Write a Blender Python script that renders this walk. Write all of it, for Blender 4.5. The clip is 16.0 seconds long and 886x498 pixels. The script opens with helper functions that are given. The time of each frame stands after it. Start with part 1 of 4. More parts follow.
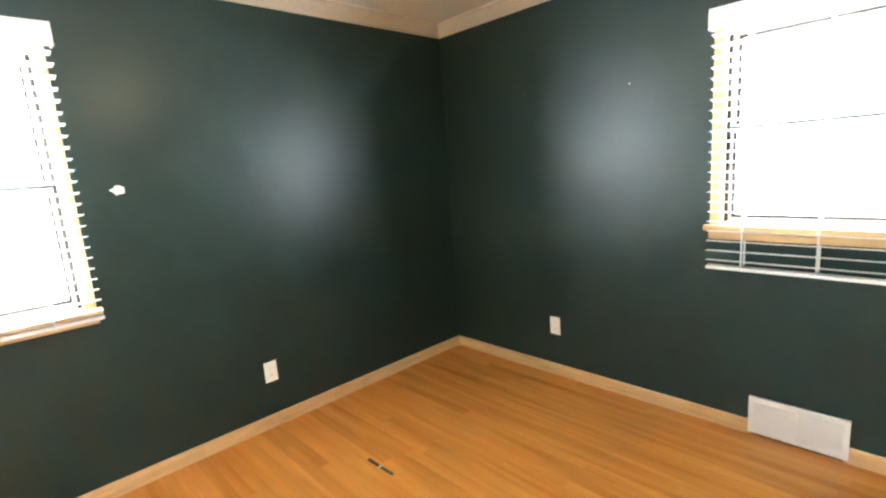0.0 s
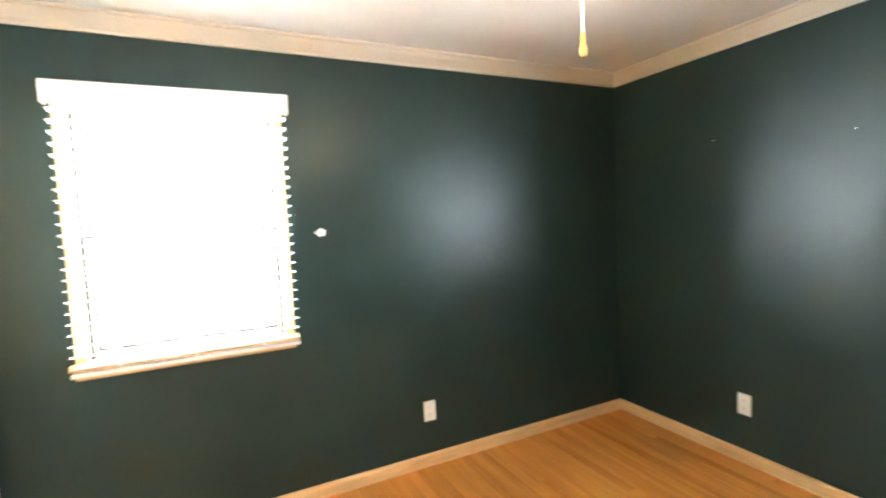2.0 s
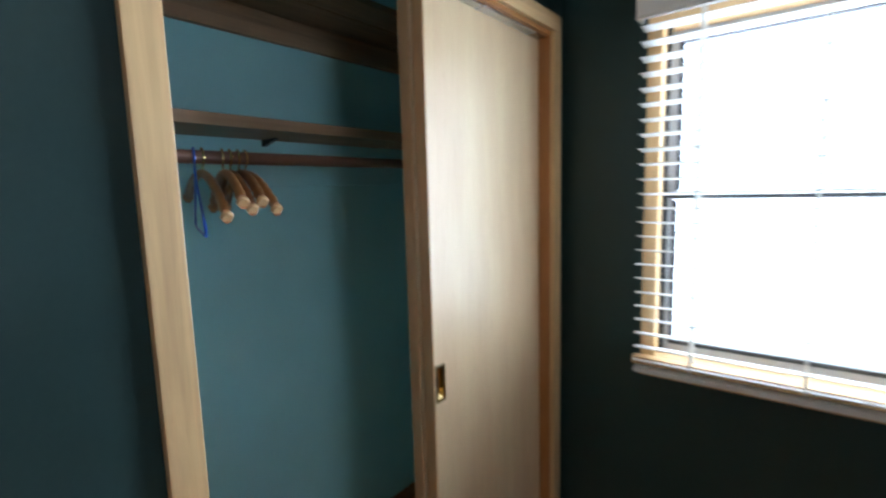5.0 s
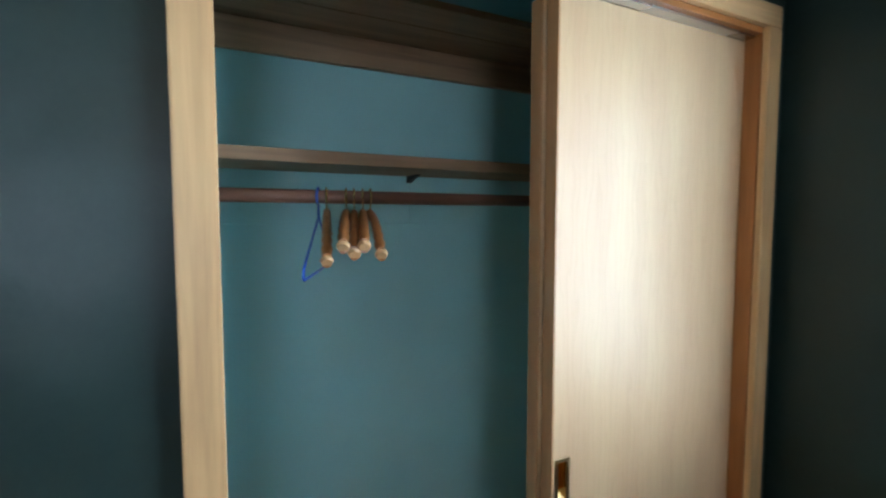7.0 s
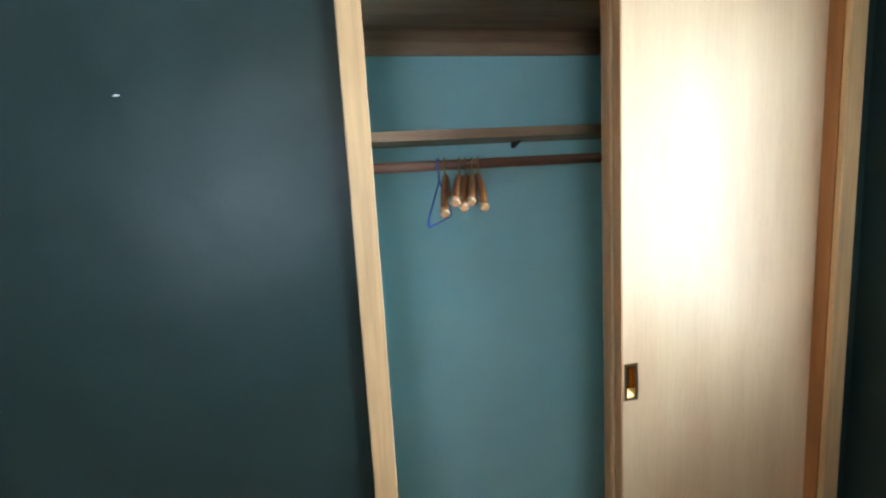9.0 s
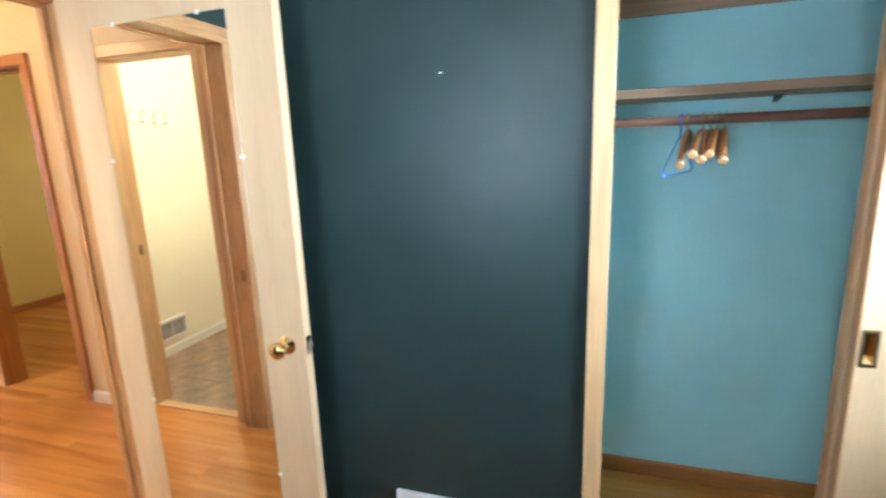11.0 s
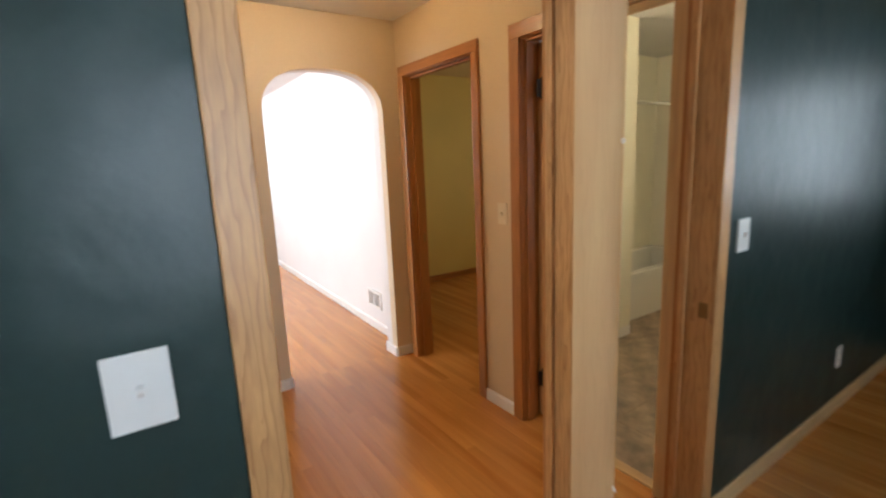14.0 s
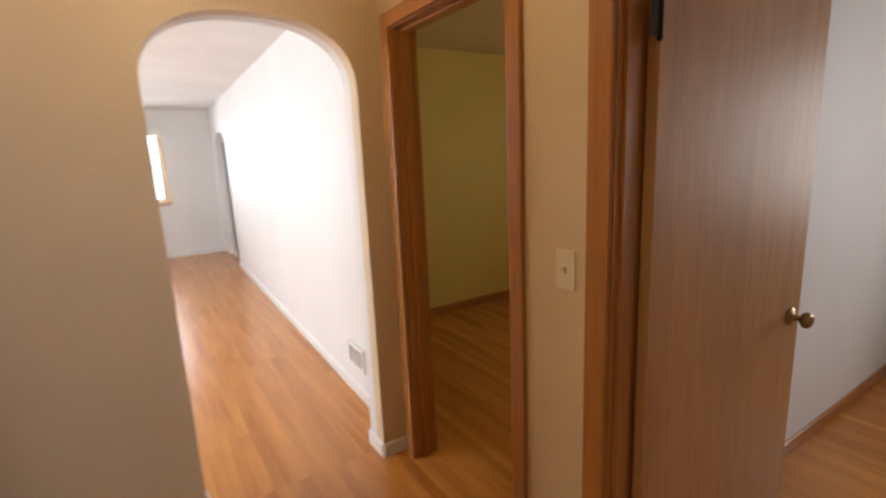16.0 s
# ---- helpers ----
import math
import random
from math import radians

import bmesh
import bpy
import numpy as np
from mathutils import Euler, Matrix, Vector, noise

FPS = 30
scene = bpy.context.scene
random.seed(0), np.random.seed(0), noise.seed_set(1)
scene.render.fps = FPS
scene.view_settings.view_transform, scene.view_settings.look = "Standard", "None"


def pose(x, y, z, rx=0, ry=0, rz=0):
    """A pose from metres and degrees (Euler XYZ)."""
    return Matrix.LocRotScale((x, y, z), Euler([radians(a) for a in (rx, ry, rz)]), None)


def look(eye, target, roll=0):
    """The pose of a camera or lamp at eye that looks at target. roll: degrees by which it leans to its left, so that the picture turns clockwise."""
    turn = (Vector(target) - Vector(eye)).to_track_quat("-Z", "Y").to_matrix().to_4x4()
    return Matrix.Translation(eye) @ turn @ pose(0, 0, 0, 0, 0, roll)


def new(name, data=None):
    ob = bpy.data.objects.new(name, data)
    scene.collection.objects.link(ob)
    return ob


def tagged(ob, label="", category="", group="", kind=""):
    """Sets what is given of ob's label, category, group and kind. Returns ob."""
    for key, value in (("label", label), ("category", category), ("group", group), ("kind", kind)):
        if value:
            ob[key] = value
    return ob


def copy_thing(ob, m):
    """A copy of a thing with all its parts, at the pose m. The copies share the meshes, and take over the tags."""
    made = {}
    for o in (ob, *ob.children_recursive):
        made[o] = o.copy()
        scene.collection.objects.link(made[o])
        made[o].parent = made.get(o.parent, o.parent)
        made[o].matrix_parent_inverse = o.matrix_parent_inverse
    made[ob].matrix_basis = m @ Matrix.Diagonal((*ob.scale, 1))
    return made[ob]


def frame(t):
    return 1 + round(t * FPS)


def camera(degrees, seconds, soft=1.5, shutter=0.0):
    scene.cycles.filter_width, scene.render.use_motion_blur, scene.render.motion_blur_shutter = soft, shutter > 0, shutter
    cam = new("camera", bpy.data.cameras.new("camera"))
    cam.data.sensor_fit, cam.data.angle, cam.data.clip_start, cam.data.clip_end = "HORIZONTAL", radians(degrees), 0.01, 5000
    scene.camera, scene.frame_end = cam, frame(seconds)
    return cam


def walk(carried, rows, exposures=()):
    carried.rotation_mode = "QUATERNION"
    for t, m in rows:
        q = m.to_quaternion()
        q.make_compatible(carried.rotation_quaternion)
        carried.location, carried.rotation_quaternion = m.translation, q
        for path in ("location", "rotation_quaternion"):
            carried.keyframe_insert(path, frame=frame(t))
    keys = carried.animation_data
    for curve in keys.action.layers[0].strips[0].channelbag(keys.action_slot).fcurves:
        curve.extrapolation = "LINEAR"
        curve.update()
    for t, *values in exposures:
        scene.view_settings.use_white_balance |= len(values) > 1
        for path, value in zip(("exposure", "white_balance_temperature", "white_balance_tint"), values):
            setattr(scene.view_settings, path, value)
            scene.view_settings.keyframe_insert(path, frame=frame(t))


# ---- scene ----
cam = camera(86.1, 16.0, soft=2.2, shutter=0.5)
PATH = [
    (0, (-2.517, -2.543, 1.405), (-1.162, -1.114, 1.056), -4.1),
    (0.5, (-2.503, -2.577, 1.41), (-1.125, -1.151, 1.151), -4.0),
    (1, (-2.516, -2.559, 1.426), (-1.24, -1.032, 1.225), -2.4),
    (1.5, (-2.539, -2.537, 1.439), (-1.431, -0.883, 1.248), -2.4),
    (2, (-2.592, -2.474, 1.448), (-1.713, -0.682, 1.312), -2.7),
    (2.5, (-2.584, -2.362, 1.441), (-1.957, -0.474, 1.235), -1.8),
    (3, (-2.597, -2.207, 1.44), (-2.102, -0.283, 1.212), -1.4),
    (3.5, (-2.586, -2.09, 1.456), (-2.437, -0.117, 1.161), -1.9),
    (4, (-2.555, -1.941, 1.482), (-2.97, -0.008, 1.181), -1.5),
    (4.5, (-2.584, -1.825, 1.481), (-3.475, -0.067, 1.144), -1.0),
    (5, (-2.691, -1.661, 1.477), (-3.916, -0.1, 1.225), -1.6),
    (5.2, (-2.751, -1.612, 1.496), (-4.039, -0.095, 1.287), -1.1),
    (7.3, (-2.7, -1.372, 1.519), (-4.527, -0.569, 1.393), -0.5),
    (7.5, (-2.69, -1.374, 1.51), (-4.548, -0.644, 1.387), -0.8),
    (8, (-2.614, -1.416, 1.514), (-4.515, -0.818, 1.345), -0.9),
    (8.2, (-2.568, -1.422, 1.53), (-4.475, -0.858, 1.321), -2.6),
    (10.3, (-2.094, -1.361, 1.496), (-4.039, -1.546, 1.071), -0.9),
    (10.5, (-2.071, -1.35, 1.499), (-3.991, -1.687, 1.056), -1.9),
    (11, (-2.032, -1.404, 1.499), (-3.899, -1.993, 1.091), -2.0),
    (11.5, (-2.0, -1.446, 1.477), (-3.772, -2.289, 1.091), -2.0),
    (12, (-2.006, -1.539, 1.46), (-3.63, -2.65, 1.098), -1.1),
    (12.5, (-2.017, -1.691, 1.469), (-3.469, -3.006, 1.065), -0.2),
    (13, (-2.064, -1.895, 1.486), (-3.428, -3.311, 1.122), -1.5),
    (13.5, (-2.13, -2.064, 1.469), (-3.37, -3.575, 1.044), -1.2),
    (14, (-2.316, -2.278, 1.479), (-3.406, -3.912, 1.103), -2.5),
    (14.5, (-2.513, -2.517, 1.486), (-3.499, -4.214, 1.102), -1.4),
    (15, (-2.695, -2.813, 1.507), (-3.723, -4.488, 1.142), -0.7),
    (15.5, (-2.858, -3.072, 1.495), (-3.759, -4.819, 1.13), -2.7),
    (16, (-3.024, -3.314, 1.505), (-4.077, -4.969, 1.115), -2.6),
]
walk(cam, [(t, look(*p)) for t, *p in PATH],
     exposures=[(0, 1.4, 6450, 10), (2.0, 1.5, 6450, 10), (2.6, 1.05, 6300, 10), (3.5, -0.15, 6000, 10), (4.2, -1.0, 5700, 10),
                (5.2, -1.5, 5650, 10), (8.2, -1.05, 5850, 10), (10.0, -0.35, 5750, 10), (11.0, 0.05, 5550, 10), (12.0, -0.1, 5850, 10),
                (13.0, -0.6, 6050, 10), (14.5, -1.45, 6000, 10), (15.2, -1.5, 6250, 10), (16, -1.5, 6250, 10)])

# ---- world, daylight and lamps ----
world = bpy.data.worlds.new("world")
scene.world = world
world.use_nodes = True
wn = world.node_tree.nodes
sky = wn.new("ShaderNodeTexSky")
sky.sky_type, sky.sun_disc = "NISHITA", False
sky.sun_elevation, sky.sun_rotation = radians(48), radians(215)
wn["Background"].inputs["Strength"].default_value = 0.15
world.node_tree.links.new(sky.outputs[0], wn["Background"].inputs["Color"])

sun = new("sun", bpy.data.lights.new("sun", "SUN"))
sun.data.energy, sun.data.angle, sun.data.color = 1.2, radians(15), (1, 0.96, 0.9)
sun.matrix_world = look((-3, -9, 11), (0, -3, 0))


def area_lamp(name, eye, target, w, h, watts, colour):
    d = bpy.data.lights.new(name, "AREA")
    d.shape, d.size, d.size_y, d.energy, d.color = "RECTANGLE", w, h, watts, colour
    ob = new(name, d)
    ob.matrix_world = look(eye, target)
    return ob


def bulb_lamp(name, at, watts, colour, radius=0.06):
    d = bpy.data.lights.new(name, "POINT")
    d.energy, d.color, d.shadow_soft_size = watts, colour, radius
    ob = new(name, d)
    ob.location = at
    return ob


DAY = (0.80, 0.91, 1.0)
WARM = (1.0, 0.72, 0.42)
area_lamp("daylight_north", (-2.69, 0.30, 1.46), (-2.69, -3, 1.42), 0.95, 1.2, 255, DAY)
area_lamp("daylight_east", (0.30, -2.27, 1.52), (-3, -2.27, 1.47), 0.95, 1.0, 105, DAY)
# Added lamp at an assumed, unseen east window, to brighten the living room.
area_lamp("fill_living", (0.25, -7.6, 1.5), (-4, -7.6, 2.6), 2.6, 1.5, 430, (0.95, 0.97, 1))
area_lamp("daylight_living_south", (-2.9, -12.75, 1.5), (-2.9, -8, 1.4), 1.1, 1.1, 260, (0.95, 0.97, 1))
# Fill lamp added outside an invented west room window.
area_lamp("fill_west_room", (-7.55, -2.9, 1.5), (-4, -3.2, 1.3), 1.0, 1.1, 80, (1.0, 0.95, 0.92))
# Warm fill lamp added for the yellow room; its window is invented too.
area_lamp("fill_yellow_room", (-7.55, -5.4, 1.5), (-4, -5.6, 3.2), 0.8, 0.8, 44, (1.0, 0.84, 0.5))
bulb_lamp("hall_bulb", (-3.2, -4.58, 2.31), 52, (1.0, 0.68, 0.34), 0.08)
bulb_lamp("bath_bulb", (-1.5, -3.75, 2.2), 78, (1.0, 0.84, 0.58), 0.1)
bulb_lamp("fan_bulb", (-1.73, -1.557, 2.03), 8, (1.0, 0.74, 0.42), 0.05)


# ---- materials ----
def material(name, base, rough=0.5, metal=0.0, vary=0.12, grain=None, bump=0.0, fine=60.0, coarse=1.6, spec=0.5, coat=0.0, streak=18.0, dark=None, island=False, rings=0.0, rvary=0.045, wavy=0.0):
    """base colour with coarse and fine variation; grain 'x', 'y' or 'z' draws wood figure along that axis."""
    m = bpy.data.materials.new(name)
    m.use_nodes = True
    nt = m.node_tree
    n, l = nt.nodes, nt.links
    b = n["Principled BSDF"]
    b.inputs["Metallic"].default_value = metal
    b.inputs["Specular IOR Level"].default_value = spec
    b.inputs["Coat Weight"].default_value = coat
    b.inputs["Coat Roughness"].default_value = 0.15
    tc = n.new("ShaderNodeTexCoord")
    mp = n.new("ShaderNodeMapping")
    add = n.new("ShaderNodeVectorMath")
    info = n.new("ShaderNodeObjectInfo")
    mul = n.new("ShaderNodeMath")
    mul.operation = "MULTIPLY"
    mul.inputs[1].default_value = 37.0
    l.new(info.outputs["Random"], mul.inputs[0])
    l.new(tc.outputs["Object"], add.inputs[0])
    if grain:
        l.new(mul.outputs[0], add.inputs[1])
    l.new(add.outputs[0], mp.inputs["Vector"])
    big, small = n.new("ShaderNodeTexNoise"), n.new("ShaderNodeTexNoise")
    big.inputs["Scale"].default_value, small.inputs["Scale"].default_value = coarse, fine
    big.inputs["Detail"].default_value, small.inputs["Detail"].default_value = 3, 4
    if grain:
        s = [1.0, 1.0, 1.0]
        s["xyz".index(grain)] = 0.16 if rings else 0.07
        mp.inputs["Scale"].default_value = s
        big.inputs["Scale"].default_value, big.inputs["Distortion"].default_value = streak, 1.2
        big.inputs["Detail"].default_value = 5
    l.new(mp.outputs[0], big.inputs["Vector"])
    l.new(mp.outputs[0], small.inputs["Vector"])
    ramp = n.new("ShaderNodeValToRGB")
    lo = dark or tuple(c * (1 - vary * 1.6) for c in base)
    hi = tuple(min(1, c * (1 + vary)) for c in base)
    ramp.color_ramp.elements[0].position, ramp.color_ramp.elements[0].color = 0.3, (*lo, 1)
    ramp.color_ramp.elements[1].position, ramp.color_ramp.elements[1].color = 0.66, (*hi, 1)
    l.new(big.outputs[0], ramp.inputs[0])
    mix = n.new("ShaderNodeMix")
    mix.data_type, mix.blend_type = "RGBA", "OVERLAY"
    mix.inputs["Factor"].default_value = 0.22 if grain else 0.08
    l.new(ramp.outputs[0], mix.inputs[6])
    l.new(small.outputs[0], mix.inputs[7])
    out = mix.outputs[2]
    if rings:
        wave = n.new("ShaderNodeTexWave")
        wave.wave_type, wave.wave_profile = "RINGS", "SAW"
        wave.rings_direction = grain.upper()
        wave.inputs["Scale"].default_value, wave.inputs["Distortion"].default_value = 24, 11
        wave.inputs["Detail"].default_value, wave.inputs["Detail Scale"].default_value = 2, 1.3
        l.new(mp.outputs[0], wave.inputs["Vector"])
        tint = n.new("ShaderNodeMix")
        tint.data_type, tint.blend_type = "RGBA", "MULTIPLY"
        tint.inputs["Factor"].default_value = rings
        shade = n.new("ShaderNodeValToRGB")
        shade.color_ramp.elements[0].position, shade.color_ramp.elements[0].color = 0.55, (1, 1, 1, 1)
        shade.color_ramp.elements[1].position, shade.color_ramp.elements[1].color = 0.95, (0.58, 0.45, 0.33, 1)
        l.new(wave.outputs["Fac"], shade.inputs[0])
        l.new(out, tint.inputs[6])
        l.new(shade.outputs[0], tint.inputs[7])
        out = tint.outputs[2]
    if island:
        geo = n.new("ShaderNodeNewGeometry")
        pick = n.new("ShaderNodeMath")
        pick.operation = "FRACT"
        tot = n.new("ShaderNodeMath")
        l.new(geo.outputs["Random Per Island"], tot.inputs[0])
        l.new(info.outputs["Random"], tot.inputs[1])
        l.new(tot.outputs[0], pick.inputs[0])
        hue = n.new("ShaderNodeHueSaturation")
        rng = n.new("ShaderNodeMapRange")
        rng.inputs[3].default_value, rng.inputs[4].default_value = 0.92, 1.05
        l.new(pick.outputs[0], rng.inputs[0])
        l.new(rng.outputs[0], hue.inputs["Value"])
        l.new(out, hue.inputs["Color"])
        out = hue.outputs[0]
    l.new(out, b.inputs["Base Color"])
    rr = n.new("ShaderNodeMapRange")
    rr.inputs[3].default_value, rr.inputs[4].default_value = max(0.02, rough - rvary), min(1, rough + rvary)
    l.new(big.outputs[0], rr.inputs[0])
    l.new(rr.outputs[0], b.inputs["Roughness"])
    if bump:
        bp = n.new("ShaderNodeBump")
        bp.inputs["Strength"].default_value, bp.inputs["Distance"].default_value = bump, 0.004
        l.new(small.outputs[0], bp.inputs["Height"])
        l.new(bp.outputs[0], b.inputs["Normal"])
    if wavy:
        # uneven plaster and roller laps under the paint
        lap = n.new("ShaderNodeTexNoise")
        lap.inputs["Scale"].default_value, lap.inputs["Detail"].default_value = 7.0, 3
        wb = n.new("ShaderNodeBump")
        wb.inputs["Strength"].default_value, wb.inputs["Distance"].default_value = 1.0, wavy
        l.new(add.outputs[0], lap.inputs["Vector"])
        l.new(lap.outputs[0], wb.inputs["Height"])
        l.new(wb.outputs[0], bp.inputs["Normal"])
    return m


def glow(name, colour, strength):
    m = bpy.data.materials.new(name)
    m.use_nodes = True
    b = m.node_tree.nodes["Principled BSDF"]
    b.inputs["Base Color"].default_value = (0.9, 0.88, 0.82, 1)
    b.inputs["Emission Color"].default_value = (*colour, 1)
    b.inputs["Emission Strength"].default_value = strength
    return m


GREEN = material("dark_green_paint", (0.0182, 0.0345, 0.0312), rough=0.35, vary=0.025, bump=0.09, fine=95, coarse=5, spec=0.24, rvary=0.07, wavy=0.005)
CREAM = material("cream_hall_paint", (0.67, 0.54, 0.36), rough=0.55, vary=0.03, bump=0.2, fine=120)
WHITE = material("white_wall_paint", (0.78, 0.77, 0.75), rough=0.6, vary=0.02, bump=0.15, fine=120)
YELLOW = material("yellow_green_paint", (0.72, 0.59, 0.23), rough=0.6, vary=0.03, bump=0.15, fine=120)
BATHCREAM = material("bath_cream_paint", (0.80, 0.76, 0.62), rough=0.5, vary=0.02, bump=0.15, fine=120)
CEIL = material("ceiling_white_paint", (0.80, 0.79, 0.77), rough=0.75, vary=0.03, bump=0.4, fine=180)
TEAL = material("teal_closet_paint", (0.45, 0.77, 0.79), rough=0.45, vary=0.08, bump=0.25, fine=120)
TRIMCREAM = material("cream_crown_paint", (0.56, 0.50, 0.41), rough=0.45, vary=0.04)
TRIMWHITE = material("white_trim_paint", (0.78, 0.76, 0.73), rough=0.4, vary=0.03)
FLOOR = material("orange_oak_floor", (0.53, 0.224, 0.048), rough=0.215, vary=0.10, grain="y", bump=0.02, fine=30, coarse=1, streak=7, island=True, spec=0.5, dark=(0.415, 0.155, 0.028), rvary=0.035)
GAP = material("floor_joint_dark", (0.41, 0.16, 0.035), rough=0.5)
PINE_Z = material("pale_pine_upright", (0.60, 0.39, 0.185), rough=0.38, vary=0.10, grain="z", fine=90, streak=26)
PINE_X = material("pale_pine_across", (0.60, 0.39, 0.185), rough=0.38, vary=0.10, grain="x", fine=90, streak=26)
PINE_Y = material("pale_pine_along", (0.60, 0.39, 0.185), rough=0.38, vary=0.10, grain="y", fine=90, streak=26)
GRAINY_Z = material("grainy_fir_upright", (0.53, 0.29, 0.115), rough=0.42, vary=0.12, grain="z", fine=120, streak=15, dark=(0.43, 0.225, 0.085), rings=0.55)
GRAINY_X = material("grainy_fir_across", (0.53, 0.29, 0.115), rough=0.42, vary=0.12, grain="x", fine=120, streak=15, dark=(0.43, 0.225, 0.085), rings=0.55)
BIRCH = material("birch_door_veneer", (0.67, 0.48, 0.275), rough=0.44, rvary=0.015, vary=0.02, grain="z", fine=14, streak=5, coat=0.0, spec=0.42, rings=0.09)
HALLWOOD_Z = material("amber_varnished_upright", (0.38, 0.158, 0.042), rough=0.32, vary=0.08, grain="z", fine=90, streak=24, coat=0.2)
HALLWOOD_X = material("amber_varnished_across", (0.38, 0.158, 0.042), rough=0.32, vary=0.08, grain="x", fine=90, streak=24, coat=0.2)
HALLWOOD_Y = material("amber_varnished_along", (0.38, 0.158, 0.042), rough=0.32, vary=0.08, grain="y", fine=90, streak=24, coat=0.2)
DOORBROWN = material("tan_door_veneer", (0.46, 0.25, 0.11), rough=0.42, spec=0.35, vary=0.07, grain="z", fine=60, streak=7, coat=0.0)
CABWOOD = material("honey_birch_cabinet", (0.385, 0.165, 0.038), rough=0.4, vary=0.09, grain="z", fine=60, streak=10)
SHELFWOOD = material("raw_brown_shelf", (0.33, 0.20, 0.11), rough=0.6, vary=0.16, grain="y", fine=70, streak=18)
RODWOOD = material("dark_closet_rod", (0.16, 0.075, 0.045), rough=0.45, vary=0.15, grain="y", fine=70)
HANGERWOOD = material("honey_hanger_wood", (0.31, 0.125, 0.038), rough=0.35, vary=0.15, grain="z", fine=60)
ENDWOOD = material("pale_hanger_tip", (0.52, 0.32, 0.15), rough=0.5, vary=0.1)
FOB = material("amber_fob", (0.75, 0.42, 0.10), rough=0.35, vary=0.1)
BRASS = material("polished_brass", (0.80, 0.58, 0.25), rough=0.15, metal=1, vary=0.08)
DARKBRASS = material("aged_brass", (0.30, 0.20, 0.09), rough=0.3, metal=1, vary=0.15)
STEEL = material("brushed_steel", (0.55, 0.54, 0.52), rough=0.28, metal=1, vary=0.08)
BLACKIRON = material("dark_bronze_hinge", (0.035, 0.028, 0.022), rough=0.4, metal=0.8, vary=0.2)
PLASTIC = material("white_plastic", (0.82, 0.81, 0.78), rough=0.35, vary=0.02)
IVORY = material("ivory_plastic", (0.74, 0.66, 0.50), rough=0.35, vary=0.02)
BLIND = material("white_blind_slat", (0.86, 0.85, 0.82), rough=0.42, vary=0.03, grain="x", fine=50)
BLINDSOLID = material("white_blind_valance", (0.80, 0.78, 0.74), rough=0.42, vary=0.03, grain="x", fine=50)
GASKET = material("dark_window_track", (0.04, 0.042, 0.047), rough=0.6, vary=0.1)
TAPE = material("white_ladder_tape", (0.80, 0.80, 0.78), rough=0.8, vary=0.05)
for thin, share in ((BLIND, 0.35), (TAPE, 0.6)):
    tn, tl = thin.node_tree.nodes, thin.node_tree.links
    tr, mx = tn.new("ShaderNodeBsdfTranslucent"), tn.new("ShaderNodeMixShader")
    tr.inputs["Color"].default_value = (0.85, 0.84, 0.80, 1)
    mx.inputs[0].default_value = share
    tl.new(tn["Principled BSDF"].outputs[0], mx.inputs[1])
    tl.new(tr.outputs[0], mx.inputs[2])
    tl.new(mx.outputs[0], tn["Material Output"].inputs["Surface"])
SASH = material("grey_window_sash", (0.50, 0.51, 0.53), rough=0.4, vary=0.05)
VENTWHITE = material("white_enamel_vent", (0.80, 0.79, 0.76), rough=0.35, vary=0.03)
# Dark colour that stands in for the shade inside ducts and outlet slots.
HOLESHADE = material("dark_hole_shade", (0.10, 0.095, 0.09), rough=0.9)
BLUEWIRE = material("blue_plastic_coat", (0.03, 0.095, 0.42), rough=0.35, vary=0.05)
BLACKMETAL = material("black_floor_register", (0.02, 0.02, 0.02), rough=0.5, vary=0.2)
SPACKLE = material("white_spackle", (0.78, 0.77, 0.73), rough=0.8, vary=0.06)
TUB = material("white_tub_enamel", (0.80, 0.78, 0.72), rough=0.18, vary=0.02)
BATHFLOOR = material("brown_stone_vinyl", (0.30, 0.22, 0.15), rough=0.45, vary=0.35, coarse=7, fine=40, island=True)
GRASS = material("lawn", (0.07, 0.11, 0.03), rough=0.9, vary=0.3)
SIDING = material("pale_siding", (0.74, 0.76, 0.76), rough=0.6, vary=0.05)
SHINGLE = material("grey_roof", (0.16, 0.15, 0.15), rough=0.9, vary=0.2)
BULBGLASS = glow("lit_frosted_glass", (1.0, 0.75, 0.45), 3.0)

MIRROR = bpy.data.materials.new("mirror_silver")
MIRROR.use_nodes = True
mb = MIRROR.node_tree.nodes["Principled BSDF"]
mb.inputs["Base Color"].default_value = (0.86, 0.86, 0.83, 1)
mb.inputs["Metallic"].default_value, mb.inputs["Roughness"].default_value = 1.0, 0.015

GLASS = bpy.data.materials.new("window_glass")
GLASS.use_nodes = True
gb = GLASS.node_tree.nodes["Principled BSDF"]
gb.inputs["Transmission Weight"].default_value, gb.inputs["Roughness"].default_value, gb.inputs["IOR"].default_value = 1.0, 0.0, 1.45


# ---- mesh helpers ----
def box(bm, x0, x1, y0, y1, z0, z1, bevel=0.0):
    made = bmesh.ops.create_cube(bm, size=1)
    vs = made["verts"]
    for v in vs:
        v.co = Vector(((x0 + x1) / 2 + v.co.x * abs(x1 - x0), (y0 + y1) / 2 + v.co.y * abs(y1 - y0), (z0 + z1) / 2 + v.co.z * abs(z1 - z0)))
    if bevel:
        es = list({e for v in vs for e in v.link_edges})
        bmesh.ops.bevel(bm, geom=es, offset=bevel, segments=2, profile=0.7, affect="EDGES")
    return bm


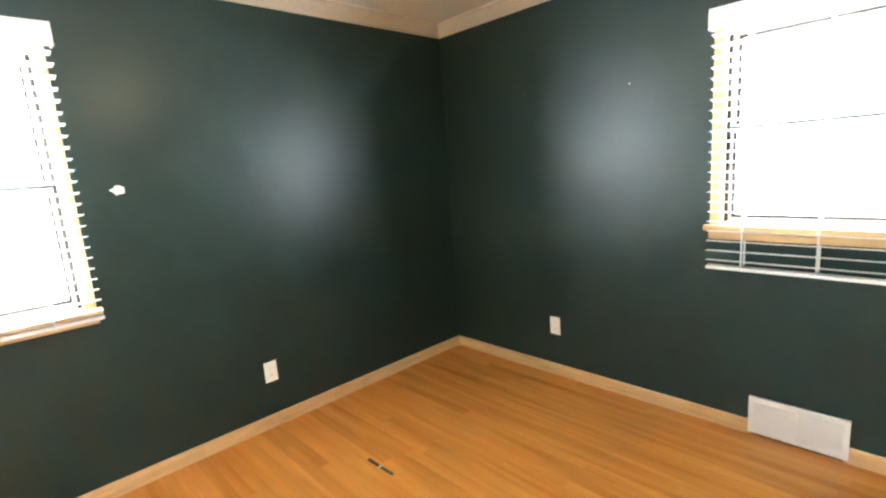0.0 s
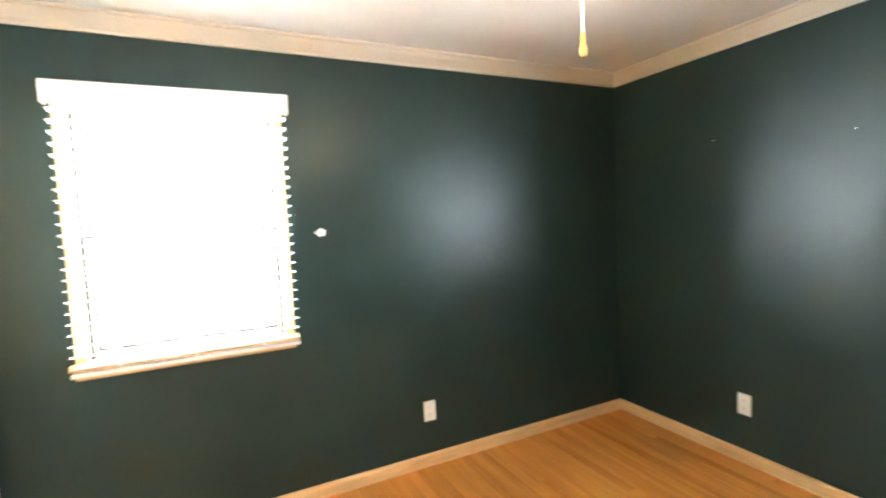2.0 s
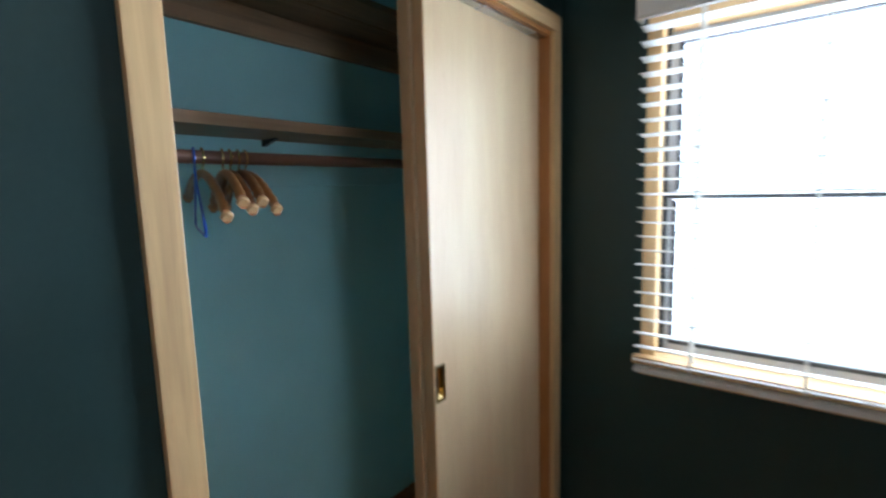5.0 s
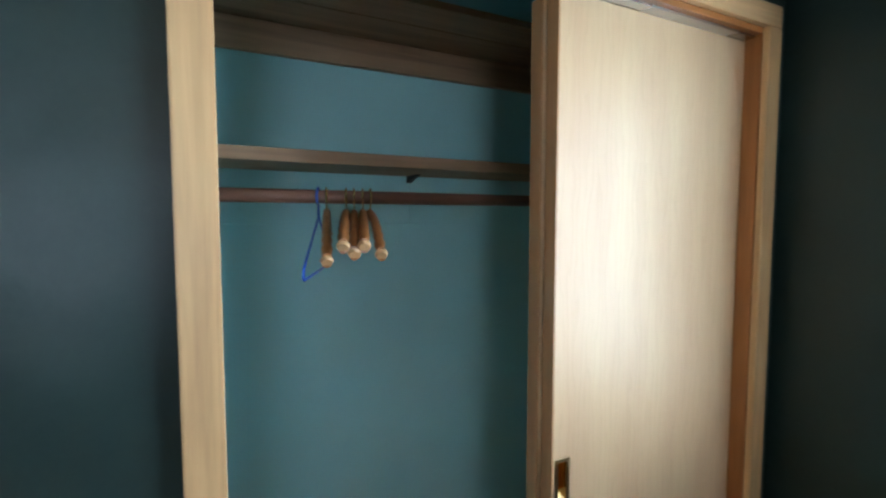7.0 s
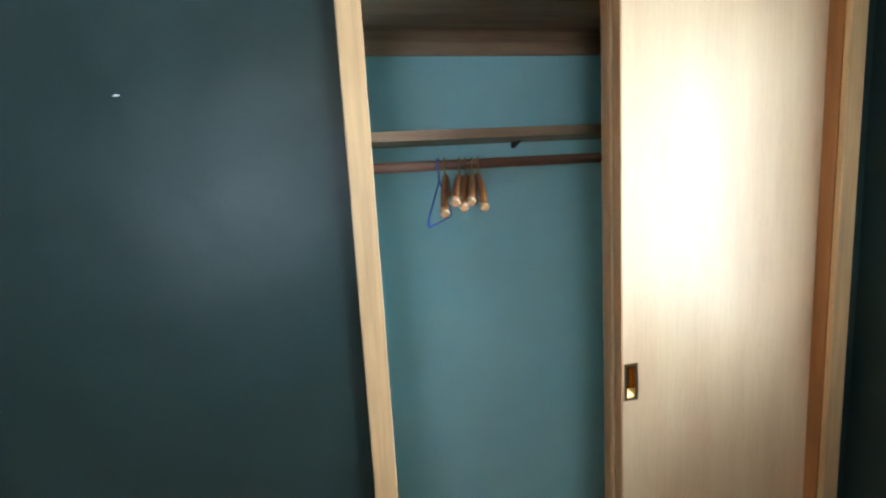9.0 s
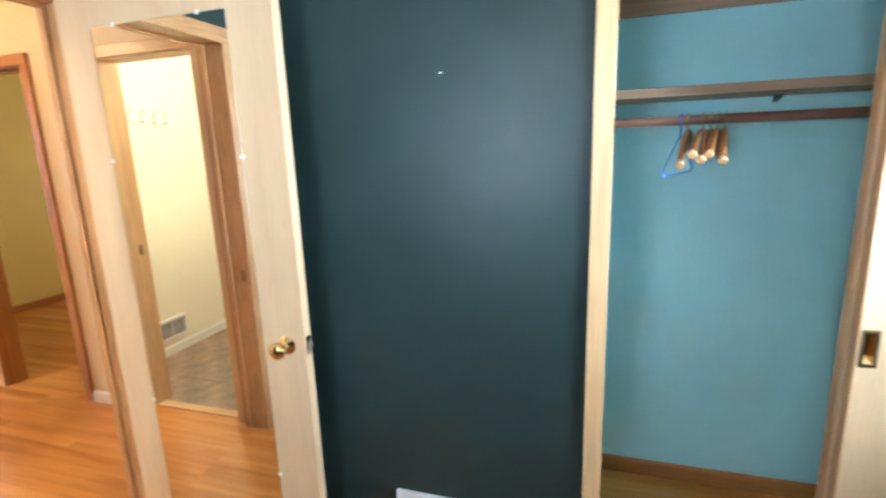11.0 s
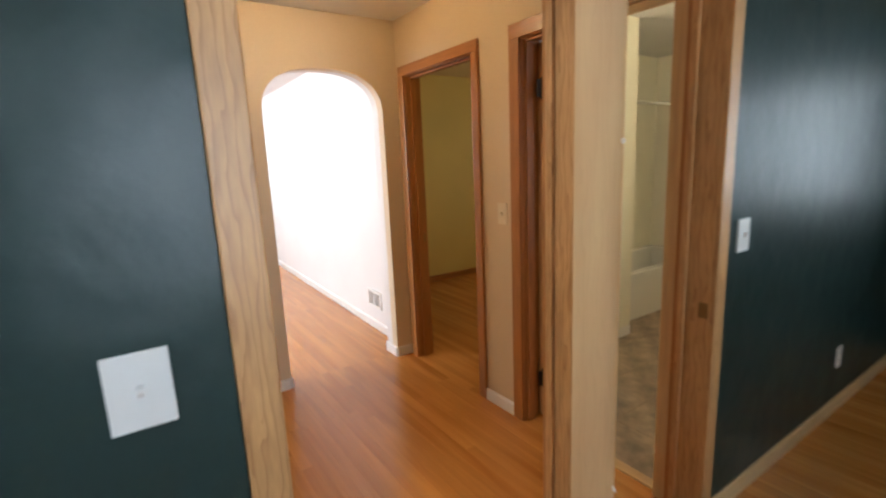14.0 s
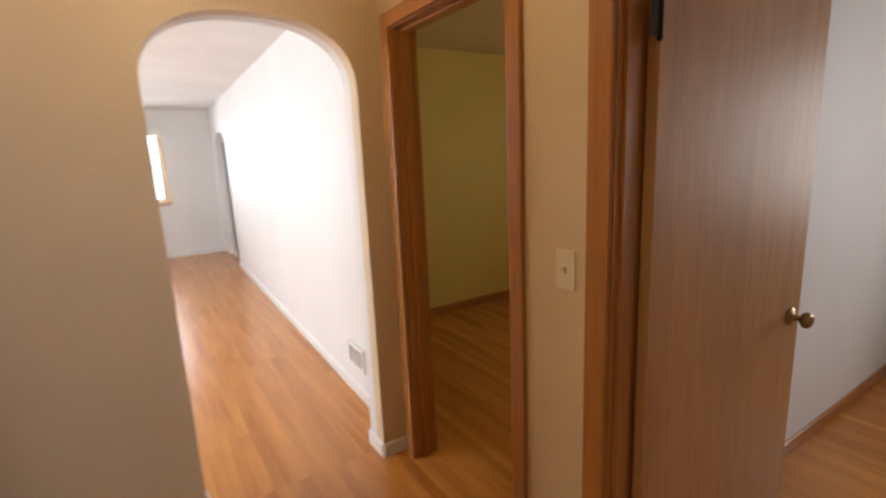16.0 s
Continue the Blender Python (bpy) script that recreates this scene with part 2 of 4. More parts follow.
def boxes(*rows, bevel=0.0):
    bm = bmesh.new()
    for r in rows:
        box(bm, *r, bevel=bevel)
    return bm


def rod(bm, a, b, r, r2=None, seg=16):
    a, b = Vector(a), Vector(b)
    d = b - a
    m = Matrix.Translation((a + b) / 2) @ d.to_track_quat("Z", "Y").to_matrix().to_4x4()
    bmesh.ops.create_cone(bm, cap_ends=True, segments=seg, radius1=r, radius2=r if r2 is None else r2, depth=d.length, matrix=m)
    return bm


def lathe(bm, profile, axis_m, seg=24):
    """profile: (radius, height) pairs turned round local z, then placed by axis_m."""
    rings = []
    for r, h in profile:
        rings.append([bm.verts.new(axis_m @ Vector((max(r, 1e-4) * math.cos(2 * math.pi * k / seg), max(r, 1e-4) * math.sin(2 * math.pi * k / seg), h))) for k in range(seg)])
    for p, q in zip(rings, rings[1:]):
        for k in range(seg):
            bm.faces.new((p[k], p[(k + 1) % seg], q[(k + 1) % seg], q[k]))
    bm.faces.new(list(reversed(rings[0])))
    bm.faces.new(rings[-1])
    return bm


def extrude_outline(bm, pts, offset):
    """a closed outline of points pushed along offset."""
    a = [bm.verts.new(p) for p in pts]
    b = [bm.verts.new(Vector(p) + Vector(offset)) for p in pts]
    bm.faces.new(a)
    bm.faces.new(list(reversed(b)))
    for k in range(len(pts)):
        bm.faces.new((a[k - 1], a[k], b[k], b[k - 1]))
    return bm


def mesh_of(name, bm, mat, smooth=False):
    bmesh.ops.recalc_face_normals(bm, faces=bm.faces)
    me = bpy.data.meshes.new(name)
    bm.to_mesh(me)
    bm.free()
    me.materials.append(mat)
    if smooth:
        for p in me.polygons:
            p.use_smooth = True
        me.set_sharp_from_angle(angle=radians(40))
    return me


def part(name, bm, mat, parent, label="", smooth=False):
    ob = new(name, mesh_of(name, bm, mat, smooth))
    ob.parent = parent
    if label:
        ob["label"] = label
    return ob


def thing(name, at, label, category, group="", kind="", rz=0.0):
    ob = new(name)
    ob.empty_display_size = 0.05
    ob.matrix_basis = pose(*at, 0, 0, rz)
    return tagged(ob, label, category, group, kind)


def structure(name, bm, mat, label, category, smooth=False):
    return tagged(new(name, mesh_of(name, bm, mat, smooth)), label, category, kind="structure")


def wall_rows(axis, c0, c1, a0, a1, z0, z1, holes):
    """boxes of a wall that runs along axis between a0 and a1, c0 to c1 thick, round its holes (a, b, bottom, top)."""
    rows, at = [], a0
    for h0, h1, b, t in sorted(holes):
        if h0 > at:
            rows.append((at, h0, z0, z1))
        if b > z0:
            rows.append((h0, h1, z0, b))
        if t < z1:
            rows.append((h0, h1, t, z1))
        at = h1
    if at < a1:
        rows.append((at, a1, z0, z1))
    return [(p, q, c0, c1, u, v) if axis == "x" else (c0, c1, p, q, u, v) for p, q, u, v in rows]


def wall(name, axis, c0, c1, a0, a1, mat, label, holes=(), z1=2.42):
    return structure(name, boxes(*wall_rows(axis, c0, c1, a0, a1, -0.02, z1, list(holes))), mat, label, "wall")


# ---- structure: bedroom ----
CH = 2.42
CB = 2.3645
WIN_N = (-3.14, -2.235, 0.875, 2.0)
WIN_E = (-2.75, -1.785, 1.01, 1.95)
CLO = (-1.366, -0.084, -0.02, 2.0)
DOOR = (-3.33, -2.485, -0.02, 2.05)
wall("wall_north", "x", 0.0, 0.16, -4.35, 0.16, GREEN, "dark green semi-gloss bedroom wall with the window", [WIN_N])
wall("wall_east", "y", 0.0, 0.16, -3.23, 0.0, GREEN, "dark green semi-gloss bedroom wall with window and vent", [WIN_E])
wall("wall_west", "y", -3.48, -3.43, -3.11, 0.0, GREEN, "dark green bedroom wall round the closet opening", [CLO])
wall("wall_south", "x", -3.17, -3.11, -3.48, 0.0, GREEN, "dark green bedroom wall with the doorway", [DOOR])
structure("ceiling", boxes((-3.43, 0.0, -3.11, 0.0, CB, CH + 0.1)), CEIL, "white textured bedroom ceiling", "ceiling")

# ---- structure: closet ----
wall("closet_wall_front", "y", -3.53, -3.48, -1.75, 0.0, TEAL, "teal painted inside of the closet front wall", [CLO])
wall("closet_wall_back", "y", -4.25, -4.15, -1.75, 0.0, TEAL, "teal painted closet back wall")
wall("closet_wall_left", "x", -1.80, -1.75, -4.25, -3.48, TEAL, "teal painted closet side wall")
structure("closet_wall_right", boxes((-4.15, -3.53, -0.012, -0.002, 0.0, CH)), TEAL, "teal painted closet side wall at the north end", "wall")
structure("closet_ceiling", boxes((-4.35, -3.48, -1.75, 0.0, CH, CH + 0.1)), CEIL, "closet ceiling", "ceiling")

# ---- structure: hall ----
HW, HE, HS, HN = -4.03, -2.46, -5.345, -3.23
BD = (-4.10, -3.34, -0.02, 2.05)
YD = (-5.245, -4.46, -0.02, 2.055)
BATH = (-3.965, -3.30, -0.02, 2.05)
CAB = (-5.335, -4.48, -0.02, 2.3)
wall("hall_wall_north", "x", -3.23, -3.17, -4.03, -2.38, CREAM, "cream hall wall with the bedroom doorway", [DOOR])
wall("hall_wall_west", "y", -4.09, -4.03, -5.345, -3.17, CREAM, "cream hall wall with two wood-cased doorways", [BD, YD])
wall("hall_wall_east", "y", -2.46, -2.39, -5.345, -3.23, CREAM, "cream hall wall with bathroom doorway and cupboard", [BATH, CAB])
structure("hall_ceiling", boxes((-4.09, -2.38, -5.42, -3.17, CH, CH + 0.1)), CEIL, "hall ceiling", "ceiling")


def arch_wall(name, y0, y1, x0, x1, ax0, ax1, spring, rise, mat, label):
    bm = bmesh.new()
    box(bm, x0, ax0, y0, y1, -0.02, CH)
    box(bm, ax1, x1, y0, y1, -0.02, CH)
    c, h = (ax0 + ax1) / 2, (ax1 - ax0) / 2
    us = [-math.cos(math.pi * k / 32) for k in range(33)]
    low = [(c + h * u, spring + rise * max(0.0, 1 - abs(u) ** 2.5) ** 0.4) for u in us]
    f0 = [(bm.verts.new((x, y0, z)), bm.verts.new((x, y0, CH)), bm.verts.new((x, y1, z)), bm.verts.new((x, y1, CH))) for x, z in low]
    for p, q in zip(f0, f0[1:]):
        bm.faces.new((p[0], q[0], q[1], p[1]))
        bm.faces.new((p[2], p[3], q[3], q[2]))
        bm.faces.new((p[0], p[2], q[2], q[0]))
        bm.faces.new((p[1], q[1], q[3], p[3]))
    return structure(name, bm, mat, label, "wall")


arch_wall("hall_wall_arch", -5.42, HS, -4.09, -2.39, -3.906, -3.09, 1.785, 0.29, CREAM, "cream hall wall with a rounded plaster archway")
arch_wall("living_wall_arch", -5.50, -5.42, -4.09, 0.1, -3.906, -3.09, 1.785, 0.29, WHITE, "white living room side of the archway wall")

# ---- structure: living room ----
LEAN = Matrix.Translation((-4.045, -5.5, 0)) @ pose(0, 0, 0, 0, 0, -1.6) @ Matrix.Translation((4.045, 5.5, 0))


def turned_arch_wall():
    """the long wall, a little out of square, with an arched opening near its far end."""
    bm = bmesh.new()
    box(bm, -4.14, -4.045, -10.85, -5.44, -0.02, CH)
    box(bm, -4.14, -4.045, -12.6, -12.0, -0.02, CH)
    ys = [-11.425 - 0.575 * math.cos(math.pi * k / 24) for k in range(25)]
    rim = [(y, 1.72 + 0.27 * max(0.0, 1 - abs((y + 11.425) / 0.575) ** 2.5) ** 0.4) for y in ys]
    q = [tuple(bm.verts.new(p) for p in ((-4.14, y, z), (-4.14, y, CH), (-4.045, y, z), (-4.045, y, CH))) for y, z in rim]
    for m, n in zip(q, q[1:]):
        bm.faces.new((m[0], n[0], n[1], m[1]))
        bm.faces.new((m[2], m[3], n[3], n[2]))
        bm.faces.new((m[0], m[2], n[2], n[0]))
        bm.faces.new((m[1], n[1], n[3], m[3]))
    ob = structure("living_wall_west", bm, WHITE, "white living room wall with a far arched opening", "wall")
    ob.matrix_basis = LEAN


turned_arch_wall()
wall("passage_wall", "y", -4.85, -4.75, -12.6, -10.3, WHITE, "white wall of the passage behind the far arch")
structure("passage_wall_near", boxes((-5.3, -4.25, -10.4, -10.3, -0.02, CH)), WHITE, "white passage wall", "wall")
wall("living_wall_south", "x", -12.55, -12.42, -5.3, 0.1, WHITE, "white far living room wall with a window", [(-3.5, -2.4, 0.93, 2.08)])
# The east opening is added for the living room lamp; it stays unseen.
wall("living_wall_east", "y", 0.0, 0.1, -12.42, -5.50, WHITE, "white living room wall with an assumed, unseen window opening", [(-8.9, -6.3, 0.7, 2.2)])
structure("living_ceiling", boxes((-4.09, 0.1, -12.6, -5.42, CH, CH + 0.1), (-5.3, -4.09, -12.6, -7.12, CH, CH + 0.1)), CEIL, "white living room ceiling", "ceiling")

# ---- structure: yellow room and west room ----
wall("yellow_wall_east", "y", -4.15, -4.09, -7.05, -4.30, YELLOW, "yellow-green room wall with the doorway", [YD])
wall("yellow_wall_south", "x", -7.12, -7.05, -7.3, -4.12, YELLOW, "yellow-green painted wall of the empty room")
wall("yellow_wall_north", "x", -4.30, -4.24, -7.3, -4.15, YELLOW, "yellow-green room wall")
# Unseen opening, added so that the yellow room's fill lamp shines in.
wall("yellow_wall_west", "y", -7.3, -7.2, -7.05, -4.30, YELLOW, "yellow-green room wall with an added, unseen opening for light", [(-5.8, -5.0, 1.0, 2.0)])
structure("yellow_ceiling", boxes((-7.3, -4.09, -7.12, -4.27, CH, CH + 0.1)), CREAM, "cream ceiling of the yellow room", "ceiling")
wall("west_room_wall_east", "y", -4.15, -4.09, -4.18, -1.80, WHITE, "white room wall beside the hall door", [BD])
wall("west_room_wall_south", "x", -4.24, -4.18, -7.3, -4.15, WHITE, "white wall of the west room")
wall("west_room_wall_north", "x", -1.86, -1.80, -7.3, -4.09, WHITE, "white wall of the west room")
# Opening added only to let the west room's fill lamp in.
wall("west_room_wall_west", "y", -7.3, -7.2, -4.18, -1.80, WHITE, "white west room wall with an added, unseen opening for light", [(-3.4, -2.4, 0.9, 2.0)])
structure("west_room_ceiling", boxes((-7.3, -4.09, -4.27, -1.80, CH, CH + 0.1)), CEIL, "ceiling of the west room", "ceiling")

# ---- structure: bathroom ----
wall("bath_wall_west", "y", -2.39, -2.34, -4.6, -3.17, BATHCREAM, "cream bathroom wall with the doorway", [BATH])
wall("bath_wall_south", "x", -4.68, -4.52, -2.39, -0.90, BATHCREAM, "cream bathroom wall with hooks and vent")
wall("bath_wall_north", "x", -3.235, -3.17, -2.38, 0.75, BATHCREAM, "cream bathroom wall")
wall("bath_wall_east", "y", 0.68, 0.75, -5.40, -3.235, BATHCREAM, "cream bathroom wall beyond the tub")
wall("bath_wall_tub", "x", -5.42, -5.36, -0.90, 0.75, BATHCREAM, "cream surround wall behind the tub")
structure("bath_wall_tub_end", boxes((-0.97, -0.90, -5.42, -4.68, -0.02, CH)), BATHCREAM, "cream wall at the tub's end", "wall")
structure("bath_ceiling", boxes((-2.39, 0.75, -5.42, -3.2, CH, CH + 0.1)), CEIL, "bathroom ceiling", "ceiling")


# ---- trim ----
CROWN = [(d * 0.8, 2.285 + (z - 2.318) * 0.78) for d, z in [(0.0, 2.318), (0.012, 2.318), (0.016, 2.332), (0.034, 2.348), (0.058, 2.378), (0.070, 2.400), (0.084, 2.404), (0.084, 2.4195), (0.0, 2.4195)]]


def mitred(name, profile, axis, c, sign, a0, a1, mat, label, category):
    """a moulding of (depth, height) profile along a wall face at c, its ends cut to a mitre."""
    bm = bmesh.new()
    ends = []
    for a, s in ((a0, 1), (a1, -1)):
        ring = []
        for d, z in profile:
            p = (a + s * d, c + sign * d, z) if axis == "x" else (c + sign * d, a + s * d, z)
            ring.append(bm.verts.new(p))
        ends.append(ring)
    k = len(profile)
    for i in range(k):
        bm.faces.new((ends[0][i - 1], ends[0][i], ends[1][i], ends[1][i - 1]))
    bm.faces.new(ends[0])
    bm.faces.new(list(reversed(ends[1])))
    return structure(name, bm, mat, label, category)


E4 = 0.0008
mitred("crown_north", CROWN, "x", -E4, -1, -3.43, 0, TRIMCREAM, "cream painted crown moulding", "crown moulding")
mitred("crown_east", CROWN, "y", -E4, -1, -3.11, 0, TRIMCREAM, "cream painted crown moulding", "crown moulding")
mitred("crown_west", CROWN, "y", -3.43 + E4, 1, -3.11, 0, TRIMCREAM, "cream painted crown moulding", "crown moulding")
mitred("crown_south", CROWN, "x", -3.11 + E4, 1, -3.43, 0, TRIMCREAM, "cream painted crown moulding", "crown moulding")

BASE = [(0.0, 0.0), (0.014, 0.0), (0.014, 0.055), (0.011, 0.066), (0.004, 0.072), (0.0, 0.072)]


def base(name, axis, c, sign, a0, a1, mat, label="pale pine baseboard"):
    return mitred(name, BASE, axis, c + sign * E4, sign, a0, a1, mat, label, "baseboard")


base("baseboard_north_long", "x", 0, -1, -3.43, -1.905, PINE_X)
base("baseboard_north_short", "x", 0, -1, -1.93, 0, PINE_X)
base("baseboard_east_long", "y", 0, -1, -1.995, 0, PINE_Y)
base("baseboard_east_short", "y", 0, -1, -3.11, -2.345, PINE_Y)
base("baseboard_south", "x", -3.11, 1, -2.432, 0, PINE_X)
base("baseboard_west_south", "y", -3.43, 1, -3.09, -2.04, PINE_Y)
base("baseboard_west_north", "y", -3.43, 1, -1.68, -1.39, PINE_Y)
base("baseboard_closet", "y", -4.15, 1, -1.75, -0.02, HALLWOOD_Y, "amber closet baseboard")
base("baseboard_hall_arch", "x", HS, 1, -3.09, -2.45, TRIMWHITE, "white hall baseboard")
base("baseboard_hall_corner", "x", HS, 1, -4.05, -3.89, TRIMWHITE, "white hall baseboard")
base("baseboard_hall_west", "y", HW, 1, -4.43, -4.14, TRIMWHITE, "white hall baseboard")
base("baseboard_hall_cupboard", "y", HE, -1, -4.43, -4.02, TRIMWHITE, "white hall baseboard")
base("baseboard_arch_jamb", "y", -3.906, 1, -5.52, -5.33, TRIMWHITE, "white baseboard in the arch")
base("baseboard_arch_jamb_east", "y", -3.09, -1, -5.52, -5.33, TRIMWHITE, "white baseboard in the arch")
base("baseboard_living", "y", -4.045, 1, -10.85, -5.48, TRIMWHITE, "white living room baseboard").matrix_basis = LEAN
base("baseboard_living_south", "x", -12.42, 1, -4.30, 0, TRIMWHITE, "white living room baseboard")
base("baseboard_passage", "y", -4.75, 1, -12.42, -10.4, HALLWOOD_Y, "amber baseboard in the passage")
base("baseboard_yellow", "x", -7.05, 1, -7.2, -4.15, HALLWOOD_X, "amber wood baseboard")
base("baseboard_west_room", "x", -4.18, 1, -7.2, -4.15, HALLWOOD_X, "amber wood baseboard")
base("baseboard_bath", "x", -4.52, 1, -2.34, -0.90, TRIMWHITE, "white bathroom baseboard")


def casing(name, axis, face, sign, a0, a1, top, w, mats, label, t=0.018, z0=0.0, both=(True, True)):
    """flat casing round an opening a0..a1: two uprights and a head, each a part."""
    up, across = mats
    th = thing(name, (0, 0, 0), label, "door casing", kind="structure")
    f0, f1 = face + sign * E4, face + sign * t

    def row(p, q, u, v):
        return (p, q, min(f0, f1), max(f0, f1), u, v) if axis == "x" else (min(f0, f1), max(f0, f1), p, q, u, v)
    if both[0]:
        part("upright", boxes(row(a0 - w, a0, z0, top - 0.0005), bevel=0.004), up, th)
    if both[1]:
        part("upright", boxes(row(a1, a1 + w, z0, top - 0.0005), bevel=0.004), up, th)
    part("head", boxes(row(a0 - w * both[0], a1 + w * both[1], top, top + w), bevel=0.004), across, th)
    return th


def jambs(name, axis, c0, c1, a0, a1, top, mats, label, stop=None, t=0.018):
    """lining of an opening through a wall c0..c1: two jambs, head and stop strips."""
    up, across = mats
    th = thing(name, (0, 0, 0), label, "door frame", kind="structure")

    def row(p, q, u, v, d0=c0, d1=c1):
        return (p, q, d0, d1, u, v) if axis == "x" else (d0, d1, p, q, u, v)
    part("jamb", boxes(row(a0 + E4, a0 + t, 0, top - t), bevel=0.002), up, th)
    part("jamb", boxes(row(a1 - t, a1 - E4, 0, top - t), bevel=0.002), up, th)
    part("head_jamb", boxes(row(a0 + E4, a1 - E4, top - t + 0.0005, top - E4), bevel=0.002), across, th)
    if stop:
        part("stop", boxes(row(a0 + t, a0 + t + 0.012, 0, top - t, *stop), bevel=0.003), up, th)
        part("stop", boxes(row(a1 - t - 0.012, a1 - t, 0, top - t, *stop), bevel=0.003), up, th)
        part("stop", boxes(row(a0 + t + 0.012, a1 - t - 0.012, top - t - 0.012, top - t, *stop), bevel=0.003), across, th)
    return th


PZ, PX, PY = (PINE_Z, PINE_X), (PINE_Z, PINE_X), (PINE_Z, PINE_Y)
casing("closet_casing", "y", -3.43, 1, CLO[0] + 0.016, CLO[1] - 0.016, CLO[3] - 0.004, 0.054, PY, "pale pine casing round the closet opening")
jambs("closet_frame", "y", -3.53, -3.431, CLO[0], CLO[1], CLO[3], (HALLWOOD_Z, HALLWOOD_Y), "amber pine closet frame", t=0.017)
casing("bedroom_door_casing", "x", -3.11, 1, DOOR[0] + 0.018, DOOR[1] - 0.018, DOOR[3] - 0.018, 0.07, (GRAINY_Z, GRAINY_X), "grainy pale fir casing on the bedroom side")
dj = jambs("bedroom_door_frame", "x", -3.231, -3.109, DOOR[0], DOOR[1], DOOR[3], (GRAINY_Z, HALLWOOD_X), "fir door frame with a brass strike", stop=(-3.226, -3.20))
part("strike_plate", boxes((-2.5035, -2.5005, -3.15, -3.115, 0.86, 0.92)), DARKBRASS, dj, "worn brass strike plate")
casing("bedroom_door_casing_hall", "x", -3.23, -1, DOOR[0] + 0.018, DOOR[1] - 0.018, DOOR[3] - 0.018, 0.065, (HALLWOOD_Z, HALLWOOD_X), "amber casing on the hall side of the bedroom door")
HZ = (HALLWOOD_Z, HALLWOOD_Y)
casing("yellow_room_casing", "y", HW, 1, YD[0] + 0.012, YD[1] - 0.012, YD[3] - 0.012, 0.062, HZ, "amber varnished casing of the yellow room doorway")
yj = jambs("yellow_room_frame", "y", -4.151, -4.029, YD[0], YD[1], YD[3], HZ, "amber varnished frame, door swung out of sight", stop=(-4.11, -4.07))
part("strike_plate", boxes((-4.135, -4.113, YD[0] + 0.0165, YD[0] + 0.021, 0.88, 0.94)), DARKBRASS, yj)
casing("west_room_casing", "y", HW, 1, BD[0] + 0.012, BD[1] - 0.012, BD[3] - 0.012, 0.07, HZ, "amber varnished casing of the west room doorway")
jambs("west_room_frame", "y", -4.151, -4.029, BD[0], BD[1], BD[3], HZ, "amber varnished door frame", stop=(-4.10, -4.05))
casing("bath_casing", "y", HE, -1, BATH[0] + 0.012, BATH[1] - 0.012, BATH[3] - 0.012, 0.06, (PINE_Z, PINE_Y), "painted-pale casing of the bathroom doorway")
bj = jambs("bath_frame", "y", -2.461, -2.339, BATH[0], BATH[1], BATH[3], (PINE_Z, PINE_Y), "pale frame of the bathroom doorway")
part("strike_plate", boxes((-2.40, -2.375, BATH[0] + 0.0165, BATH[0] + 0.021, 0.95, 1.01)), DARKBRASS, bj)
part("threshold", boxes((-2.45, -2.395, BATH[0] + 0.02, BATH[1] - 0.02, 0.001, 0.010), bevel=0.003), PINE_Y, bj)


# ---- doors ----
def hinge(parent, at, axis_x=True):
    bm = bmesh.new()
    x, y, z = at
    rod(bm, (x, y, z - 0.045), (x, y, z + 0.045), 0.007, seg=12)
    rod(bm, (x, y, z + 0.045), (x, y, z + 0.053), 0.009, 0.004, seg=12)
    rod(bm, (x, y, z - 0.053), (x, y, z - 0.045), 0.004, 0.009, seg=12)
    box(bm, x - 0.003, x + 0.032, y - 0.0015, y + 0.0015, z - 0.043, z + 0.043)
    return part("hinge", bm, BLACKIRON, parent, "dark bronze hinge")


def knob(parent, at, direction, mat):
    """a round door knob with its rose, turned about direction."""
    bm = bmesh.new()
    m = Matrix.Translation(at) @ Vector(direction).to_track_quat("Z", "Y").to_matrix().to_4x4()
    lathe(bm, [(0.031, 0), (0.032, 0.003), (0.028, 0.008), (0.014, 0.011), (0.010, 0.016), (0.010, 0.030), (0.017, 0.036), (0.026, 0.043), (0.0285, 0.052), (0.026, 0.060), (0.018, 0.066), (0.006, 0.068)], m)
    return part("knob", bm, mat, parent, "round polished brass knob", smooth=True)


door = thing("bedroom_door", (-3.302, -3.095, 0.0), "open pale birch flush door with a long mirror", "door")
W_LEAF, T_LEAF = 0.825, 0.036
part("leaf", boxes((0, T_LEAF, 0.0, W_LEAF, 0.012, 2.022), bevel=0.0025), BIRCH, door, "pale birch veneer leaf")
knob(door, (T_LEAF, 0.757, 0.893), (1, 0, 0), BRASS)
knob(door, (0.0, 0.757, 0.893), (-1, 0, 0), BRASS)
part("latch_plate", boxes((0.006, 0.030, W_LEAF, W_LEAF + 0.0015, 0.862, 0.924)), STEEL, door, "steel latch plate")
part("latch_bolt", extrude_outline(bmesh.new(), [(0.012, W_LEAF + 0.001, 0.886), (0.012, W_LEAF + 0.012, 0.886), (0.024, W_LEAF + 0.001, 0.886)], (0, 0, 0.016)), STEEL, door)
for hz in (0.25, 1.02, 1.80):
    hinge(door, (-0.006, -0.004, hz))
mirror = part("mirror", boxes((T_LEAF + 0.0008, T_LEAF + 0.005, 0.146, 0.671, 0.116, 1.92), bevel=0.001), MIRROR, door, "long frameless mirror")
